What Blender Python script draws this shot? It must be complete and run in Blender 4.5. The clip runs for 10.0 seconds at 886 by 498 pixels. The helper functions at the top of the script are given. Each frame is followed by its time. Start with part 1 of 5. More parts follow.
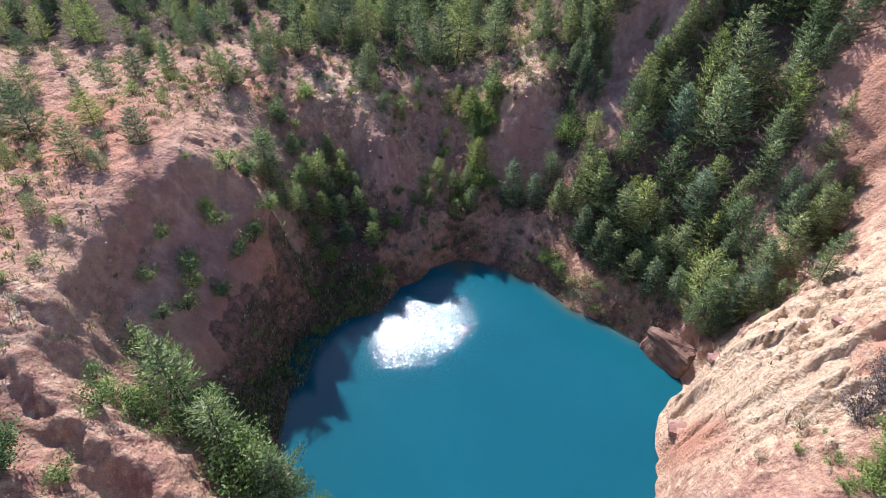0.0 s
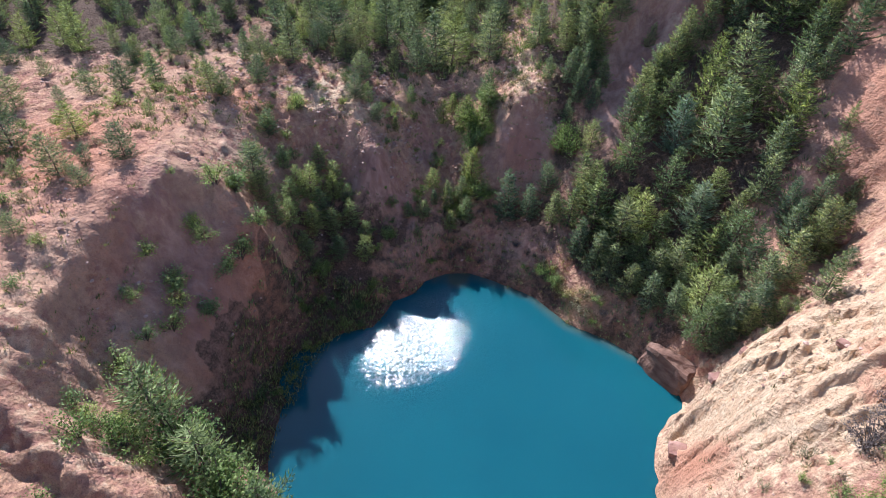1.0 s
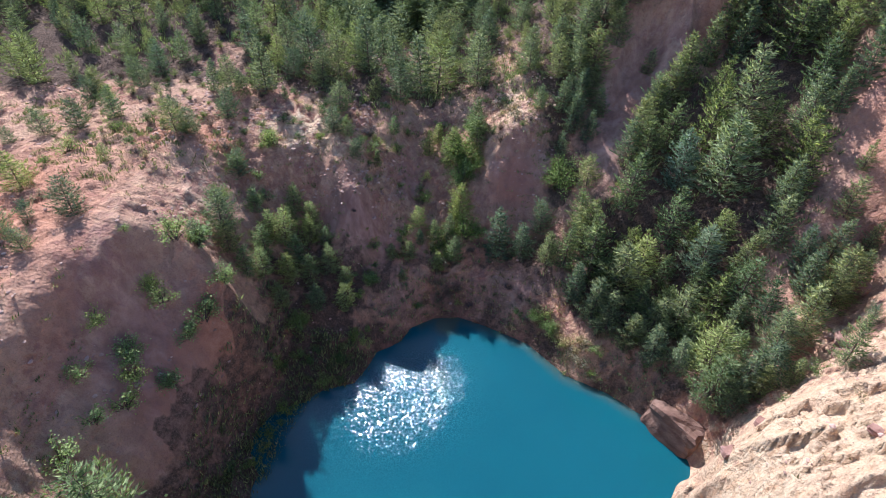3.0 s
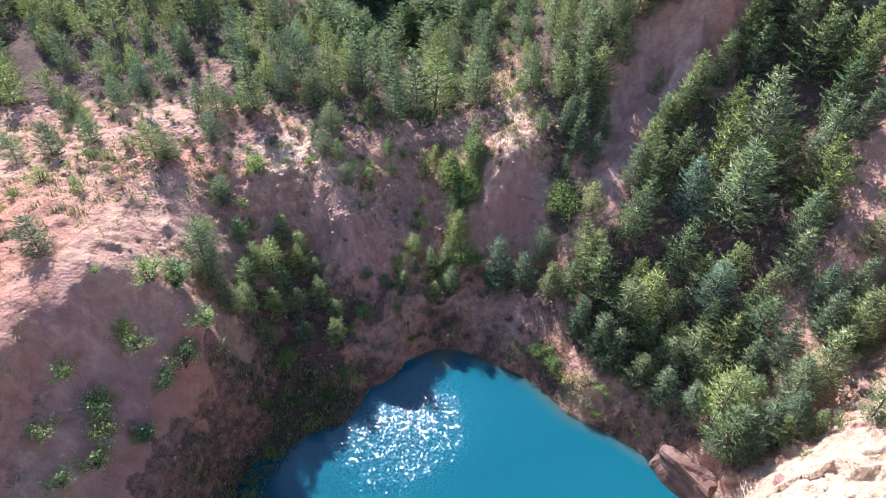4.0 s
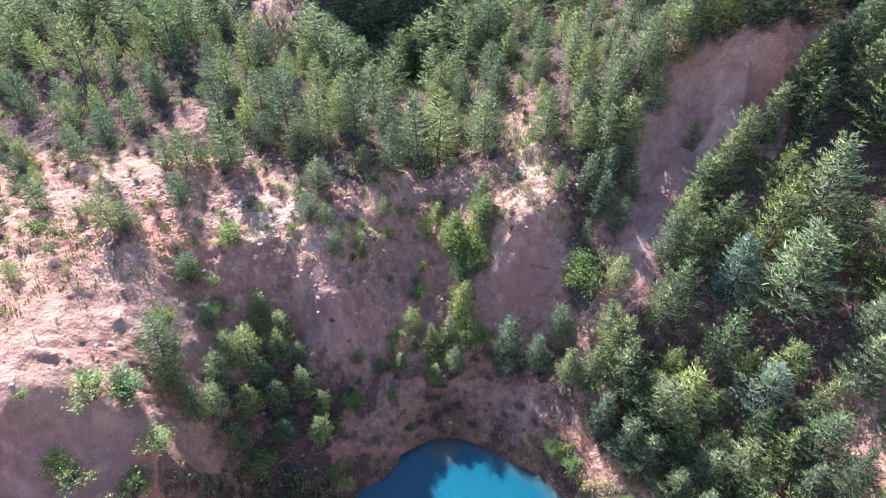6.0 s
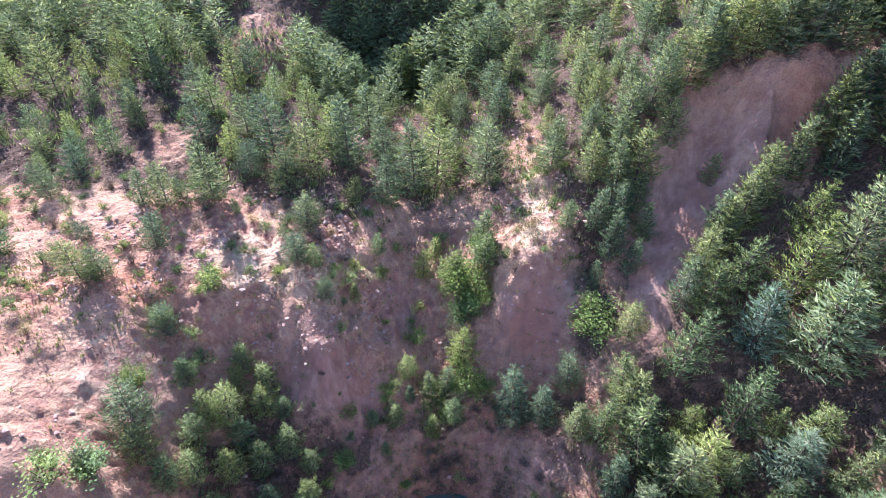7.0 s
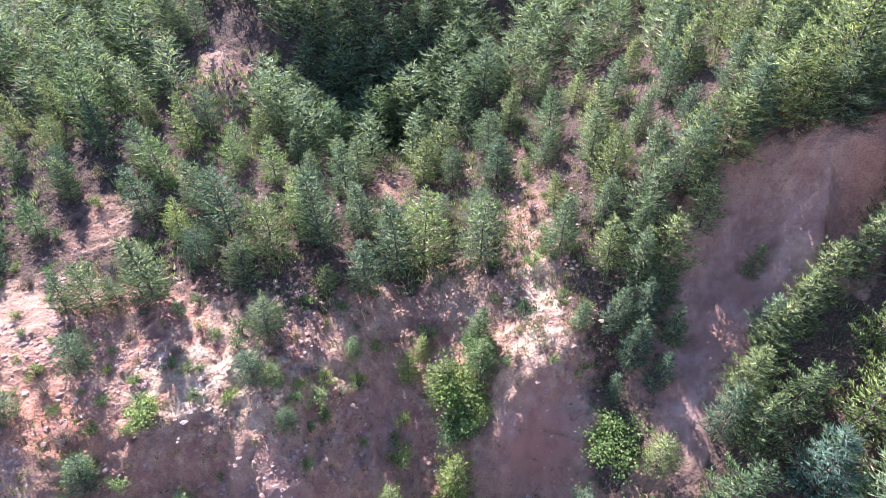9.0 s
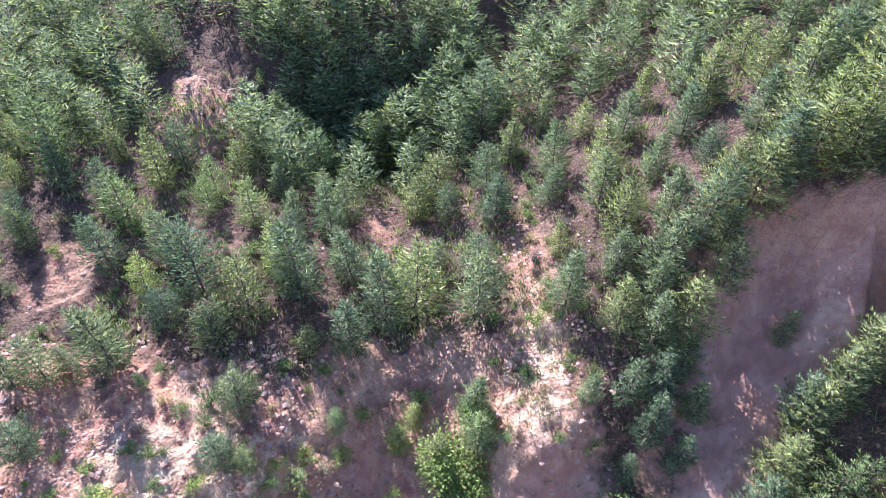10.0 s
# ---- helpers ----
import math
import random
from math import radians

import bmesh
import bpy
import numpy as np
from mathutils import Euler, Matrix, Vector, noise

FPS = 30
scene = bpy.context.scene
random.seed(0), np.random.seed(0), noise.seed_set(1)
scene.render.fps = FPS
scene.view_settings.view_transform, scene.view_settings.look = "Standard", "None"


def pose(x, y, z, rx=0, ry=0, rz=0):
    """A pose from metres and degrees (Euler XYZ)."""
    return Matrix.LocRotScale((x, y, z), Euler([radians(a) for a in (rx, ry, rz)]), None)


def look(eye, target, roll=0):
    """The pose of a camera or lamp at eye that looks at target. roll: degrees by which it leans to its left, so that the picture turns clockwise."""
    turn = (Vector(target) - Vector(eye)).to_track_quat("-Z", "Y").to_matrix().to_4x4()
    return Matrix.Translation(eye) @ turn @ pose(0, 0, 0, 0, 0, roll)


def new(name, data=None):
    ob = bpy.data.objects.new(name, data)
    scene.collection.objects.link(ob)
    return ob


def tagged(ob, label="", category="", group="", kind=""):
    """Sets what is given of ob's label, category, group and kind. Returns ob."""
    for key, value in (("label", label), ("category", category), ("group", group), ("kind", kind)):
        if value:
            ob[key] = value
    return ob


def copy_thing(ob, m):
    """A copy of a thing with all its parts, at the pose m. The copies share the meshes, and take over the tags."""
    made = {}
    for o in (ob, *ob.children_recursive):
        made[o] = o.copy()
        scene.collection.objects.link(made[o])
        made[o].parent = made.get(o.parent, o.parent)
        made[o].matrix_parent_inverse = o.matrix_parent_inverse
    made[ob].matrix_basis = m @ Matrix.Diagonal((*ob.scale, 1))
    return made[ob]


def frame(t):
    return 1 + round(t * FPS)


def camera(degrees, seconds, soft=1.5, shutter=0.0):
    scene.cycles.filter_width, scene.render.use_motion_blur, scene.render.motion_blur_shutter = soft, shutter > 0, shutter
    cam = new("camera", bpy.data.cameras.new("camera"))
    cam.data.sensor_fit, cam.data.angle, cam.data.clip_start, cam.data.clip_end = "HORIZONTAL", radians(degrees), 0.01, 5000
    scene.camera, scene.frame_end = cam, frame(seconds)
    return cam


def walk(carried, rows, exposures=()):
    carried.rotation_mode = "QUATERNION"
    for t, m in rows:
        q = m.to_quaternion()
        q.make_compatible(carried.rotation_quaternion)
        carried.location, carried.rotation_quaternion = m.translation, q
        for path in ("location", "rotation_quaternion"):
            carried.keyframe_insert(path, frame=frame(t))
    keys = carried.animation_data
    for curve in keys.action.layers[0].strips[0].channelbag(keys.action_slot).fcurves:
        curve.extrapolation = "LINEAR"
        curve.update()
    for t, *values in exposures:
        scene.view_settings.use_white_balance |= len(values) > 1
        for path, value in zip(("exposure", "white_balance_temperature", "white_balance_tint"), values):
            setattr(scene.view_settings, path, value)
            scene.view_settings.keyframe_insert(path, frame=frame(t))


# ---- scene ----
cam = camera(77.3, 10.0, 0.9)
METRES, EYE, TILT, LEAN, TURN = 32.0, 30.0, -39.0, -1.5, 0.0
ROWS = [
    (0.0, 0.0, 0.0, 0.0, 0.0, 0.0, -0.0),
    (0.5, 0.0022, 0.0122, 0.0135, -0.19, 0.03, 0.05),
    (1.0, 0.0062, 0.0274, 0.0301, -0.32, 0.06, 0.16),
    (1.5, 0.0099, 0.0473, 0.0521, -0.52, 0.09, 0.35),
    (2.0, 0.013, 0.0695, 0.0755, -0.76, 0.11, 0.57),
    (2.5, 0.0176, 0.095, 0.1037, -0.97, 0.06, 0.84),
    (4.0, 0.0352, 0.1872, 0.2039, -0.9, -0.19, 0.92),
    (4.5, 0.0369, 0.2269, 0.2434, -0.77, -0.27, 0.74),
    (5.0, 0.0372, 0.2654, 0.2823, -0.68, -0.37, 0.62),
    (5.5, 0.0387, 0.3049, 0.3218, -0.57, -0.48, 0.6),
    (7.0, 0.0463, 0.4254, 0.4441, -0.53, -0.91, 0.59),
    (7.5, 0.0489, 0.4688, 0.4869, -0.6, -1.07, 0.65),
    (8.0, 0.0545, 0.5164, 0.5325, -0.58, -1.24, 0.73),
    (8.5, 0.0606, 0.5615, 0.5771, -0.78, -1.47, 1.11),
    (9.0, 0.0673, 0.604, 0.6191, -0.76, -1.74, 1.21),
    (9.5, 0.0745, 0.6507, 0.664, -0.72, -1.99, 1.32),
    (10.0, 0.0824, 0.6981, 0.7095, -0.67, -2.24, 1.43),
]
walk(cam, [(t, pose(0, 0, EYE, TILT, LEAN, TURN) @ pose(METRES * x, METRES * y, METRES * z, 90 + pitch, roll, yaw)) for t, x, y, z, yaw, pitch, roll in ROWS],
     [(0.0, 0.86, 5650, 18), (2.5, 0.79, 5580, 16), (4.0, 1.34, 5450, 20), (5.5, 1.64, 5400, 23), (10.0, 1.66, 5350, 24)])
# ---------------------------------------------------------------- daylight
SUN_HEIGHT, SUN_TURN = 44.0, -29.0
to_sun = Vector((math.sin(radians(SUN_TURN)) * math.cos(radians(SUN_HEIGHT)), math.cos(radians(SUN_TURN)) * math.cos(radians(SUN_HEIGHT)), math.sin(radians(SUN_HEIGHT))))
sun = new("sun", bpy.data.lights.new("sun", "SUN"))
sun.data.energy, sun.data.angle, sun.data.color = 4.7, radians(0.5), (1.0, 0.93, 0.84)
sun.matrix_world = look(to_sun * 300, (0, 0, 0))
world = bpy.data.worlds.new("sky")
scene.world = world
world.use_nodes = True
sky = world.node_tree.nodes.new("ShaderNodeTexSky")
sky.sky_type, sky.sun_disc, sky.sun_elevation, sky.sun_rotation = "NISHITA", False, radians(SUN_HEIGHT), radians(SUN_TURN)
sky.dust_density = 0.3
world.node_tree.links.new(sky.outputs["Color"], world.node_tree.nodes["Background"].inputs["Color"])
world.node_tree.nodes["Background"].inputs["Strength"].default_value = 0.093

# ---------------------------------------------------------------- materials
class Nodes:
    """A node material, written line by line."""

    def __init__(self, name, roughness=0.8, specular=0.3):
        self.mat = bpy.data.materials.new(name)
        self.mat.use_nodes = True
        self.tree = self.mat.node_tree
        self.bsdf = self.tree.nodes["Principled BSDF"]
        self.bsdf.inputs["Roughness"].default_value = roughness
        self.bsdf.inputs["Specular IOR Level"].default_value = specular
        self.coords = self.tree.nodes.new("ShaderNodeTexCoord").outputs["Object"]

    def put(self, socket, value):
        if isinstance(value, bpy.types.NodeSocket):
            self.tree.links.new(value, socket)
        else:
            socket.default_value = value

    def noise(self, scale, detail=4.0, rough_=0.6, vector=None, stretch=None, distortion=0.0):
        node = self.tree.nodes.new("ShaderNodeTexNoise")
        node.inputs["Scale"].default_value, node.inputs["Detail"].default_value = scale, detail
        node.inputs["Roughness"].default_value, node.inputs["Distortion"].default_value = rough_, distortion
        vector = vector or self.coords
        if stretch:
            m = self.tree.nodes.new("ShaderNodeMapping")
            m.inputs["Scale"].default_value = stretch
            self.tree.links.new(vector, m.inputs["Vector"])
            vector = m.outputs["Vector"]
        self.tree.links.new(vector, node.inputs["Vector"])
        return node.outputs["Fac"]

    def cells(self, scale, feature="F1", stretch=None, turn=0.0, warp=None):
        node = self.tree.nodes.new("ShaderNodeTexVoronoi")
        node.feature = feature
        node.inputs["Scale"].default_value = scale
        vector = self.coords
        if warp:
            add = self.tree.nodes.new("ShaderNodeVectorMath")
            self.tree.links.new(vector, add.inputs[0])
            self.tree.links.new(warp, add.inputs[1])
            vector = add.outputs[0]
        if stretch:
            first = self.tree.nodes.new("ShaderNodeMapping")
            first.inputs["Rotation"].default_value = (0, 0, turn)
            self.tree.links.new(vector, first.inputs["Vector"])
            m = self.tree.nodes.new("ShaderNodeMapping")
            m.inputs["Scale"].default_value = stretch
            self.tree.links.new(first.outputs["Vector"], m.inputs["Vector"])
            vector = m.outputs["Vector"]
        self.tree.links.new(vector, node.inputs["Vector"])
        return node.outputs["Distance"]

    def ramp(self, fac, *stops):
        node = self.tree.nodes.new("ShaderNodeValToRGB")
        while len(node.color_ramp.elements) < len(stops):
            node.color_ramp.elements.new(0.5)
        for e, (at, c) in zip(node.color_ramp.elements, stops):
            e.position, e.color = at, (*c, 1) if isinstance(c, tuple) else (c, c, c, 1)
        self.put(node.inputs["Fac"], fac)
        return node.outputs["Color"]

    def mix(self, fac, a, b, blend="MIX"):
        node = self.tree.nodes.new("ShaderNodeMix")
        node.data_type, node.blend_type = "RGBA", blend
        self.put(node.inputs[0], fac)
        for socket, v in ((node.inputs[6], a), (node.inputs[7], b)):
            self.put(socket, (*v, 1) if isinstance(v, tuple) else v)
        return node.outputs[2]

    def math(self, op, a, b=0.0):
        node = self.tree.nodes.new("ShaderNodeMath")
        node.operation = op
        self.put(node.inputs[0], a)
        self.put(node.inputs[1], b)
        return node.outputs[0]

    def attribute(self, name, channel):
        node = self.tree.nodes.new("ShaderNodeAttribute")
        node.attribute_name = name
        parts = self.tree.nodes.new("ShaderNodeSeparateColor")
        self.tree.links.new(node.outputs["Color"], parts.inputs["Color"])
        return node.outputs["Alpha"] if channel == "Alpha" else parts.outputs[channel]

    def island(self):
        return self.tree.nodes.new("ShaderNodeNewGeometry").outputs["Random Per Island"]

    def each(self):
        return self.tree.nodes.new("ShaderNodeObjectInfo").outputs["Random"]

    def bump(self, height, strength, distance, normal=None):
        node = self.tree.nodes.new("ShaderNodeBump")
        node.inputs["Strength"].default_value, node.inputs["Distance"].default_value = strength, distance
        self.put(node.inputs["Height"], height)
        if normal:
            self.put(node.inputs["Normal"], normal)
        self.put(self.bsdf.inputs["Normal"], node.outputs["Normal"])
        return node.outputs["Normal"]

    def ripples(self, scale, glint_patch, slope, glint_lean, along):
        """Wavelets whose slopes follow noise, steeper inside the glint patch, with a fixed lean that turns them to the
        sun.
        """
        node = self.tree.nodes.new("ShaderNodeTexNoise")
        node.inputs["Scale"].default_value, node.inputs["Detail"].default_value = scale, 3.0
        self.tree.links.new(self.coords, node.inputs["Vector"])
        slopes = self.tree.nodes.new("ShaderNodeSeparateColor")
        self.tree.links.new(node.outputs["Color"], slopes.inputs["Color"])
        force = self.math("ADD", glint_patch, 0.025)
        sx = self.math("ADD", self.math("MULTIPLY", self.math("SUBTRACT", slopes.outputs[0], 0.5), slope), glint_lean)
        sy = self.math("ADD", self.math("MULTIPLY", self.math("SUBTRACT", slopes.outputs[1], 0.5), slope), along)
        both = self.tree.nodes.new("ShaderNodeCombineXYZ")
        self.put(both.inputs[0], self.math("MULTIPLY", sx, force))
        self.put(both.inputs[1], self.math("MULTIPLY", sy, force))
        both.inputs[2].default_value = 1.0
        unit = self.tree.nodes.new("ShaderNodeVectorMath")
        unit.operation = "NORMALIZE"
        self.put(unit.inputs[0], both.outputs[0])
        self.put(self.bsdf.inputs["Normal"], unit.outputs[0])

    def colour(self, c):
        self.put(self.bsdf.inputs["Base Color"], (*c, 1) if isinstance(c, tuple) else c)
        return self


def ground_material():
    """Pink clay and sand, cream sandstone, red earth and forest floor, laid by soil kind, with some shade painted in.
    """
    n = Nodes("bare_earth", 0.92, 0.2)
    litter_shade, pale, red, smooth = (n.attribute("soil", c) for c in ("Red", "Green", "Blue", "Alpha"))
    coarse = n.math("SUBTRACT", 1.0, n.math("MULTIPLY", smooth, 0.8))
    big, mid, fine = n.noise(0.35, 5), n.noise(1.7, 6, 0.65), n.noise(9.0, 5, 0.7)
    streak = n.noise(1.0, 4, 0.55, stretch=(2.6, 2.6, 0.35), distortion=0.6)
    clay = n.ramp(mid, (0.22, (0.29, 0.14, 0.105)), (0.45, (0.47, 0.25, 0.16)), (0.60, (0.64, 0.40, 0.25)), (0.78, (0.82, 0.61, 0.42)))
    clay = n.mix(n.ramp(streak, (0.42, 0.0), (0.62, 0.8)), clay, (0.35, 0.165, 0.135))
    rock = n.ramp(mid, (0.22, (0.36, 0.21, 0.13)), (0.42, (0.60, 0.41, 0.255)), (0.68, (0.82, 0.63, 0.42)))
    rock = n.mix(n.ramp(streak, (0.5, 0.0), (0.66, 0.75)), rock, (0.60, 0.34, 0.18))
    warp = n.math("MULTIPLY", n.noise(1.2, 4, 0.65), 1.4)
    cracks = n.ramp(n.cells(0.75, "DISTANCE_TO_EDGE", (0.35, 1.5, 1.5), radians(7), warp), (0.0, 0.0), (0.07, 1.0))
    plates = n.cells(1.6, "F1", (0.45, 1.5, 1.5), radians(7), warp)
    rock = n.mix(n.math("MULTIPLY", n.math("SUBTRACT", 1.0, cracks), n.ramp(big, (0.45, 0.0), (0.6, 0.7))), rock, (0.46, 0.30, 0.20))
    rock = n.mix(n.ramp(plates, (0.2, 0.0), (0.8, 0.5)), rock, (0.82, 0.65, 0.45))
    earth = n.ramp(mid, (0.3, (0.44, 0.18, 0.10)), (0.7, (0.66, 0.37, 0.245)))
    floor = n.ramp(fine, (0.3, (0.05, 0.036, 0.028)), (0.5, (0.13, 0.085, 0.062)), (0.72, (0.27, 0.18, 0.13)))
    jitter = n.math("MULTIPLY", n.math("SUBTRACT", mid, 0.5), 1.3)
    edge = lambda v, a, b: n.ramp(n.math("ADD", v, jitter), (a, 0.0), (b, 1.0))
    c = n.mix(edge(pale, 0.35, 0.65), clay, rock)
    c = n.mix(n.ramp(big, (0.40, 0.0), (0.62, 0.5)), c, (0.68, 0.46, 0.30))
    runnel = n.noise(0.9, 3, 0.5, stretch=(1.5, 1.5, 0.22), distortion=0.3)
    # smooth faces take a darker clay that holds part of their shade
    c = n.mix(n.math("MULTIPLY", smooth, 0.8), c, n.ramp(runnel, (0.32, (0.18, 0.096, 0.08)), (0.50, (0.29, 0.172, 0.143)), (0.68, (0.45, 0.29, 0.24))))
    # red earth, darker on smooth faces in place of shade on spur and scar
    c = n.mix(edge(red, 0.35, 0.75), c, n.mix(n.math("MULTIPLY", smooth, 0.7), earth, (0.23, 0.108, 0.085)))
    # forest floor colour; on bank, cliff foot and wood edge it also paints shade
    c = n.mix(edge(litter_shade, 0.3, 0.75), c, floor)
    grit = n.ramp(n.noise(15.0, 4, 0.75), (0.34, 0.35), (0.52, 1.0))
    c = n.mix(n.math("MULTIPLY", n.math("MULTIPLY", coarse, n.math("SUBTRACT", 1.0, n.math("MULTIPLY", pale, 0.5))), 0.7), c, n.mix(1.0, c, grit, "MULTIPLY"))
    n.colour(c)
    crumbs = n.math("ADD", n.math("MULTIPLY", fine, 0.7), n.math("MULTIPLY", n.cells(5.0), 0.5))
    ledge = n.math("MULTIPLY", n.math("ADD", n.math("MULTIPLY", cracks, 0.2), n.math("MULTIPLY", plates, 0.8)), pale)
    first = n.bump(n.math("MULTIPLY", n.math("ADD", n.math("ADD", mid, ledge), n.math("MULTIPLY", streak, 0.5)), coarse), 0.75, 0.3)
    n.bump(n.math("MULTIPLY", crumbs, coarse), 0.9, 0.17, first)
    return n.mat


def water_material():
    """Milky turquoise mine water: ripples above, clay tint in the shallows."""
    n = Nodes("turquoise_water", 0.06, 0.5)
    n.bsdf.inputs["IOR"].default_value = 1.33
    shallow = n.attribute("shallow", "Red")
    body = n.ramp(n.noise(0.09, 3), (0.3, (0.009, 0.096, 0.130)), (0.7, (0.011, 0.114, 0.148)))
    c = n.mix(n.ramp(shallow, (0.3, 0.0), (1.0, 0.7)), body, (0.115, 0.12, 0.075))
    n.colour(c)
    # the fixed lean is set so that the sun's glint shows here
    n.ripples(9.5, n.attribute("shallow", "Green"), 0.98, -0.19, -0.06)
    n.bsdf.inputs["Subsurface Weight"].default_value, n.bsdf.inputs["Subsurface Scale"].default_value = 1.0, 1.0
    n.bsdf.inputs["Subsurface Radius"].default_value = (0.35, 0.8, 0.9)
    return n.mat


def needle_material(name, dark, light, tip):
    n = Nodes(name, 0.85, 0.1)
    c = n.ramp(n.island(), (0.0, dark), (0.6, light), (1.0, tip))
    c = n.mix(1.0, c, n.ramp(n.each(), (0.0, (0.55, 0.66, 0.76)), (0.35, (0.86, 0.92, 0.96)), (0.7, (1.06, 1.04, 0.95)), (1.0, (1.18, 1.12, 0.86))), "MULTIPLY")
    n.colour(c)
    n.put(n.bsdf.inputs["Subsurface Weight"], 0.0)
    leaf = n.tree.nodes.new("ShaderNodeBsdfTranslucent")
    n.put(leaf.inputs["Color"], n.mix(1.0, c, (1.45, 1.5, 0.85), "MULTIPLY"))
    both = n.tree.nodes.new("ShaderNodeMixShader")
    both.inputs["Fac"].default_value = 0.33
    n.tree.links.new(n.bsdf.outputs[0], both.inputs[1])
    n.tree.links.new(leaf.outputs[0], both.inputs[2])
    n.tree.links.new(both.outputs[0], n.tree.nodes["Material Output"].inputs["Surface"])
    return n.mat


def bark_material():
    n = Nodes("pine_bark", 0.9, 0.2)
    g = n.noise(14.0, 5, 0.65, stretch=(1, 1, 0.25))
    n.colour(n.ramp(g, (0.3, (0.05, 0.036, 0.028)), (0.7, (0.20, 0.15, 0.12))))
    n.bump(g, 0.8, 0.03)
    return n.mat


def stone_material():
    n = Nodes("pale_stone", 0.9, 0.25)
    c = n.ramp(n.island(), (0.0, (0.28, 0.17, 0.13)), (0.5, (0.50, 0.34, 0.27)), (1.0, (0.60, 0.44, 0.36)))
    g = n.noise(9.0, 5, 0.7)
    n.colour(n.mix(n.ramp(g, (0.35, 0.0), (0.7, 0.6)), c, (0.38, 0.22, 0.17)))
    n.bump(g, 0.8, 0.06)
    return n.mat


def clay_material():
    n = Nodes("shaded_brown_clay", 0.9, 0.2)
    g = n.noise(1.1, 5, 0.6, stretch=(1, 1, 2.2))
    # brown made darker: the block's half shade is put into the colour
    n.colour(n.ramp(g, (0.3, (0.13, 0.072, 0.053)), (0.5, (0.20, 0.12, 0.09)), (0.72, (0.29, 0.19, 0.145))))
    n.bump(n.noise(3.2, 6, 0.65), 0.8, 0.2)
    return n.mat


CLAY = clay_material()
EARTH, WATER, BARK = ground_material(), water_material(), bark_material()
PINE = needle_material("pine_needles", (0.072, 0.104, 0.068), (0.206, 0.25, 0.136), (0.44, 0.475, 0.236))
PINE_DEEP = needle_material("deep_pine_needles", (0.052, 0.080, 0.040), (0.172, 0.228, 0.108), (0.40, 0.465, 0.205))
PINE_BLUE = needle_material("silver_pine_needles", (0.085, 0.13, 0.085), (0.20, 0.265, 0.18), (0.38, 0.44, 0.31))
# paler needles: sun on the basin's crowns is partly put into this colour
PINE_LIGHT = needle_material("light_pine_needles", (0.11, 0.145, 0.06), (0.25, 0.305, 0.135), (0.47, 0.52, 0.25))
LEAF = needle_material("broad_leaves", (0.075, 0.12, 0.035), (0.18, 0.25, 0.08), (0.33, 0.40, 0.16))
# paler leaf copy that brightens shrubs in the cliff's shade by colour
LEAF_LIGHT = needle_material("light_leaves", (0.16, 0.21, 0.07), (0.31, 0.38, 0.14), (0.48, 0.54, 0.25))
LEAF_DRY = needle_material("dry_leaves", (0.19, 0.15, 0.09), (0.34, 0.28, 0.17), (0.50, 0.43, 0.29))
WEED = needle_material("weeds", (0.09, 0.11, 0.05), (0.17, 0.185, 0.085), (0.31, 0.31, 0.17))
TWIG = needle_material("bare_twigs", (0.10, 0.075, 0.075), (0.19, 0.145, 0.14), (0.31, 0.25, 0.22))
STONE = stone_material()
# ---------------------------------------------------------------- landform
# The pit is drawn as a surveyor would: crest, toe and gully lines, with a smooth sheet laid over them.
SHORE = [(1.5, 35.5), (3.4, 35.6), (5.5, 34.6), (8.4, 32.9), (10.6, 30.0), (13.2, 28.5), (15.0, 26.9), (16.8, 24.2),
         (16.8, 21.8), (15.0, 19.6), (13.8, 17.5), (12.4, 14.5), (10.0, 9.5), (5.0, 5.5), (-2.0, 5.0), (-5.0, 9.0),
         (-6.5, 13.0), (-7.6, 15.6), (-8.7, 17.4), (-9.1, 19.3), (-9.0, 21.4), (-8.4, 22.8), (-8.0, 24.4), (-7.5, 26.2), (-6.9, 27.8),
         (-5.8, 28.9), (-3.9, 29.3), (-3.2, 30.7), (-2.7, 32.2), (-1.0, 33.1), (-0.3, 34.5)]
LINES = {"shore": [(x, y, 0.0) for x, y in SHORE + SHORE[:1]]}
LINES["pond_bed"] = [(2, 32, -2), (7, 29, -2.5), (11, 25, -2.5), (12, 21, -2.5), (9, 16, -3), (4, 11, -3), (-1, 11, -3),
                     (-4, 17, -3), (-5, 23, -3), (-2, 28, -2.5), (2, 22, -3.5)]
LINES["bank_top"] = [(-8.0, 30.6, 1.5), (-6.4, 31.2, 1.8), (-4.6, 32.6, 2.2), (-3.6, 33.8, 2.6), (-0.9, 36.3, 3.0), (2, 37.6, 2.6), (4.5, 37.4, 2.6),
                     (7, 35.8, 2.4), (9.5, 33.8, 2.3), (11.5, 31.6, 2.0), (14, 29.6, 2.2), (15.6, 27.4, 2.6), (17.0, 25.5, 3.2), (17.9, 24.0, 3.2)]
LINES["notch"] = [(17.4, 22.9, 0.8), (18.6, 24.6, 3.6)]
LINES["gully"] = [(2, 39.3, 3.8), (1.8, 41.6, 5.6), (1.2, 44.3, 7.8), (0.9, 46.5, 9.0), (1.5, 48.5, 10.2), (2, 51, 11.0),
                  (1.5, 55, 11.5), (0, 60, 11.8), (-2, 64, 11.2), (-3, 66.5, 10.4)]
LINES["left_face_toe"] = [(-8.6, 32.6, 4.0), (-6.5, 34, 3.6), (-4.5, 36, 4.2), (-1.4, 38.2, 4.6), (0, 41, 5.9)]
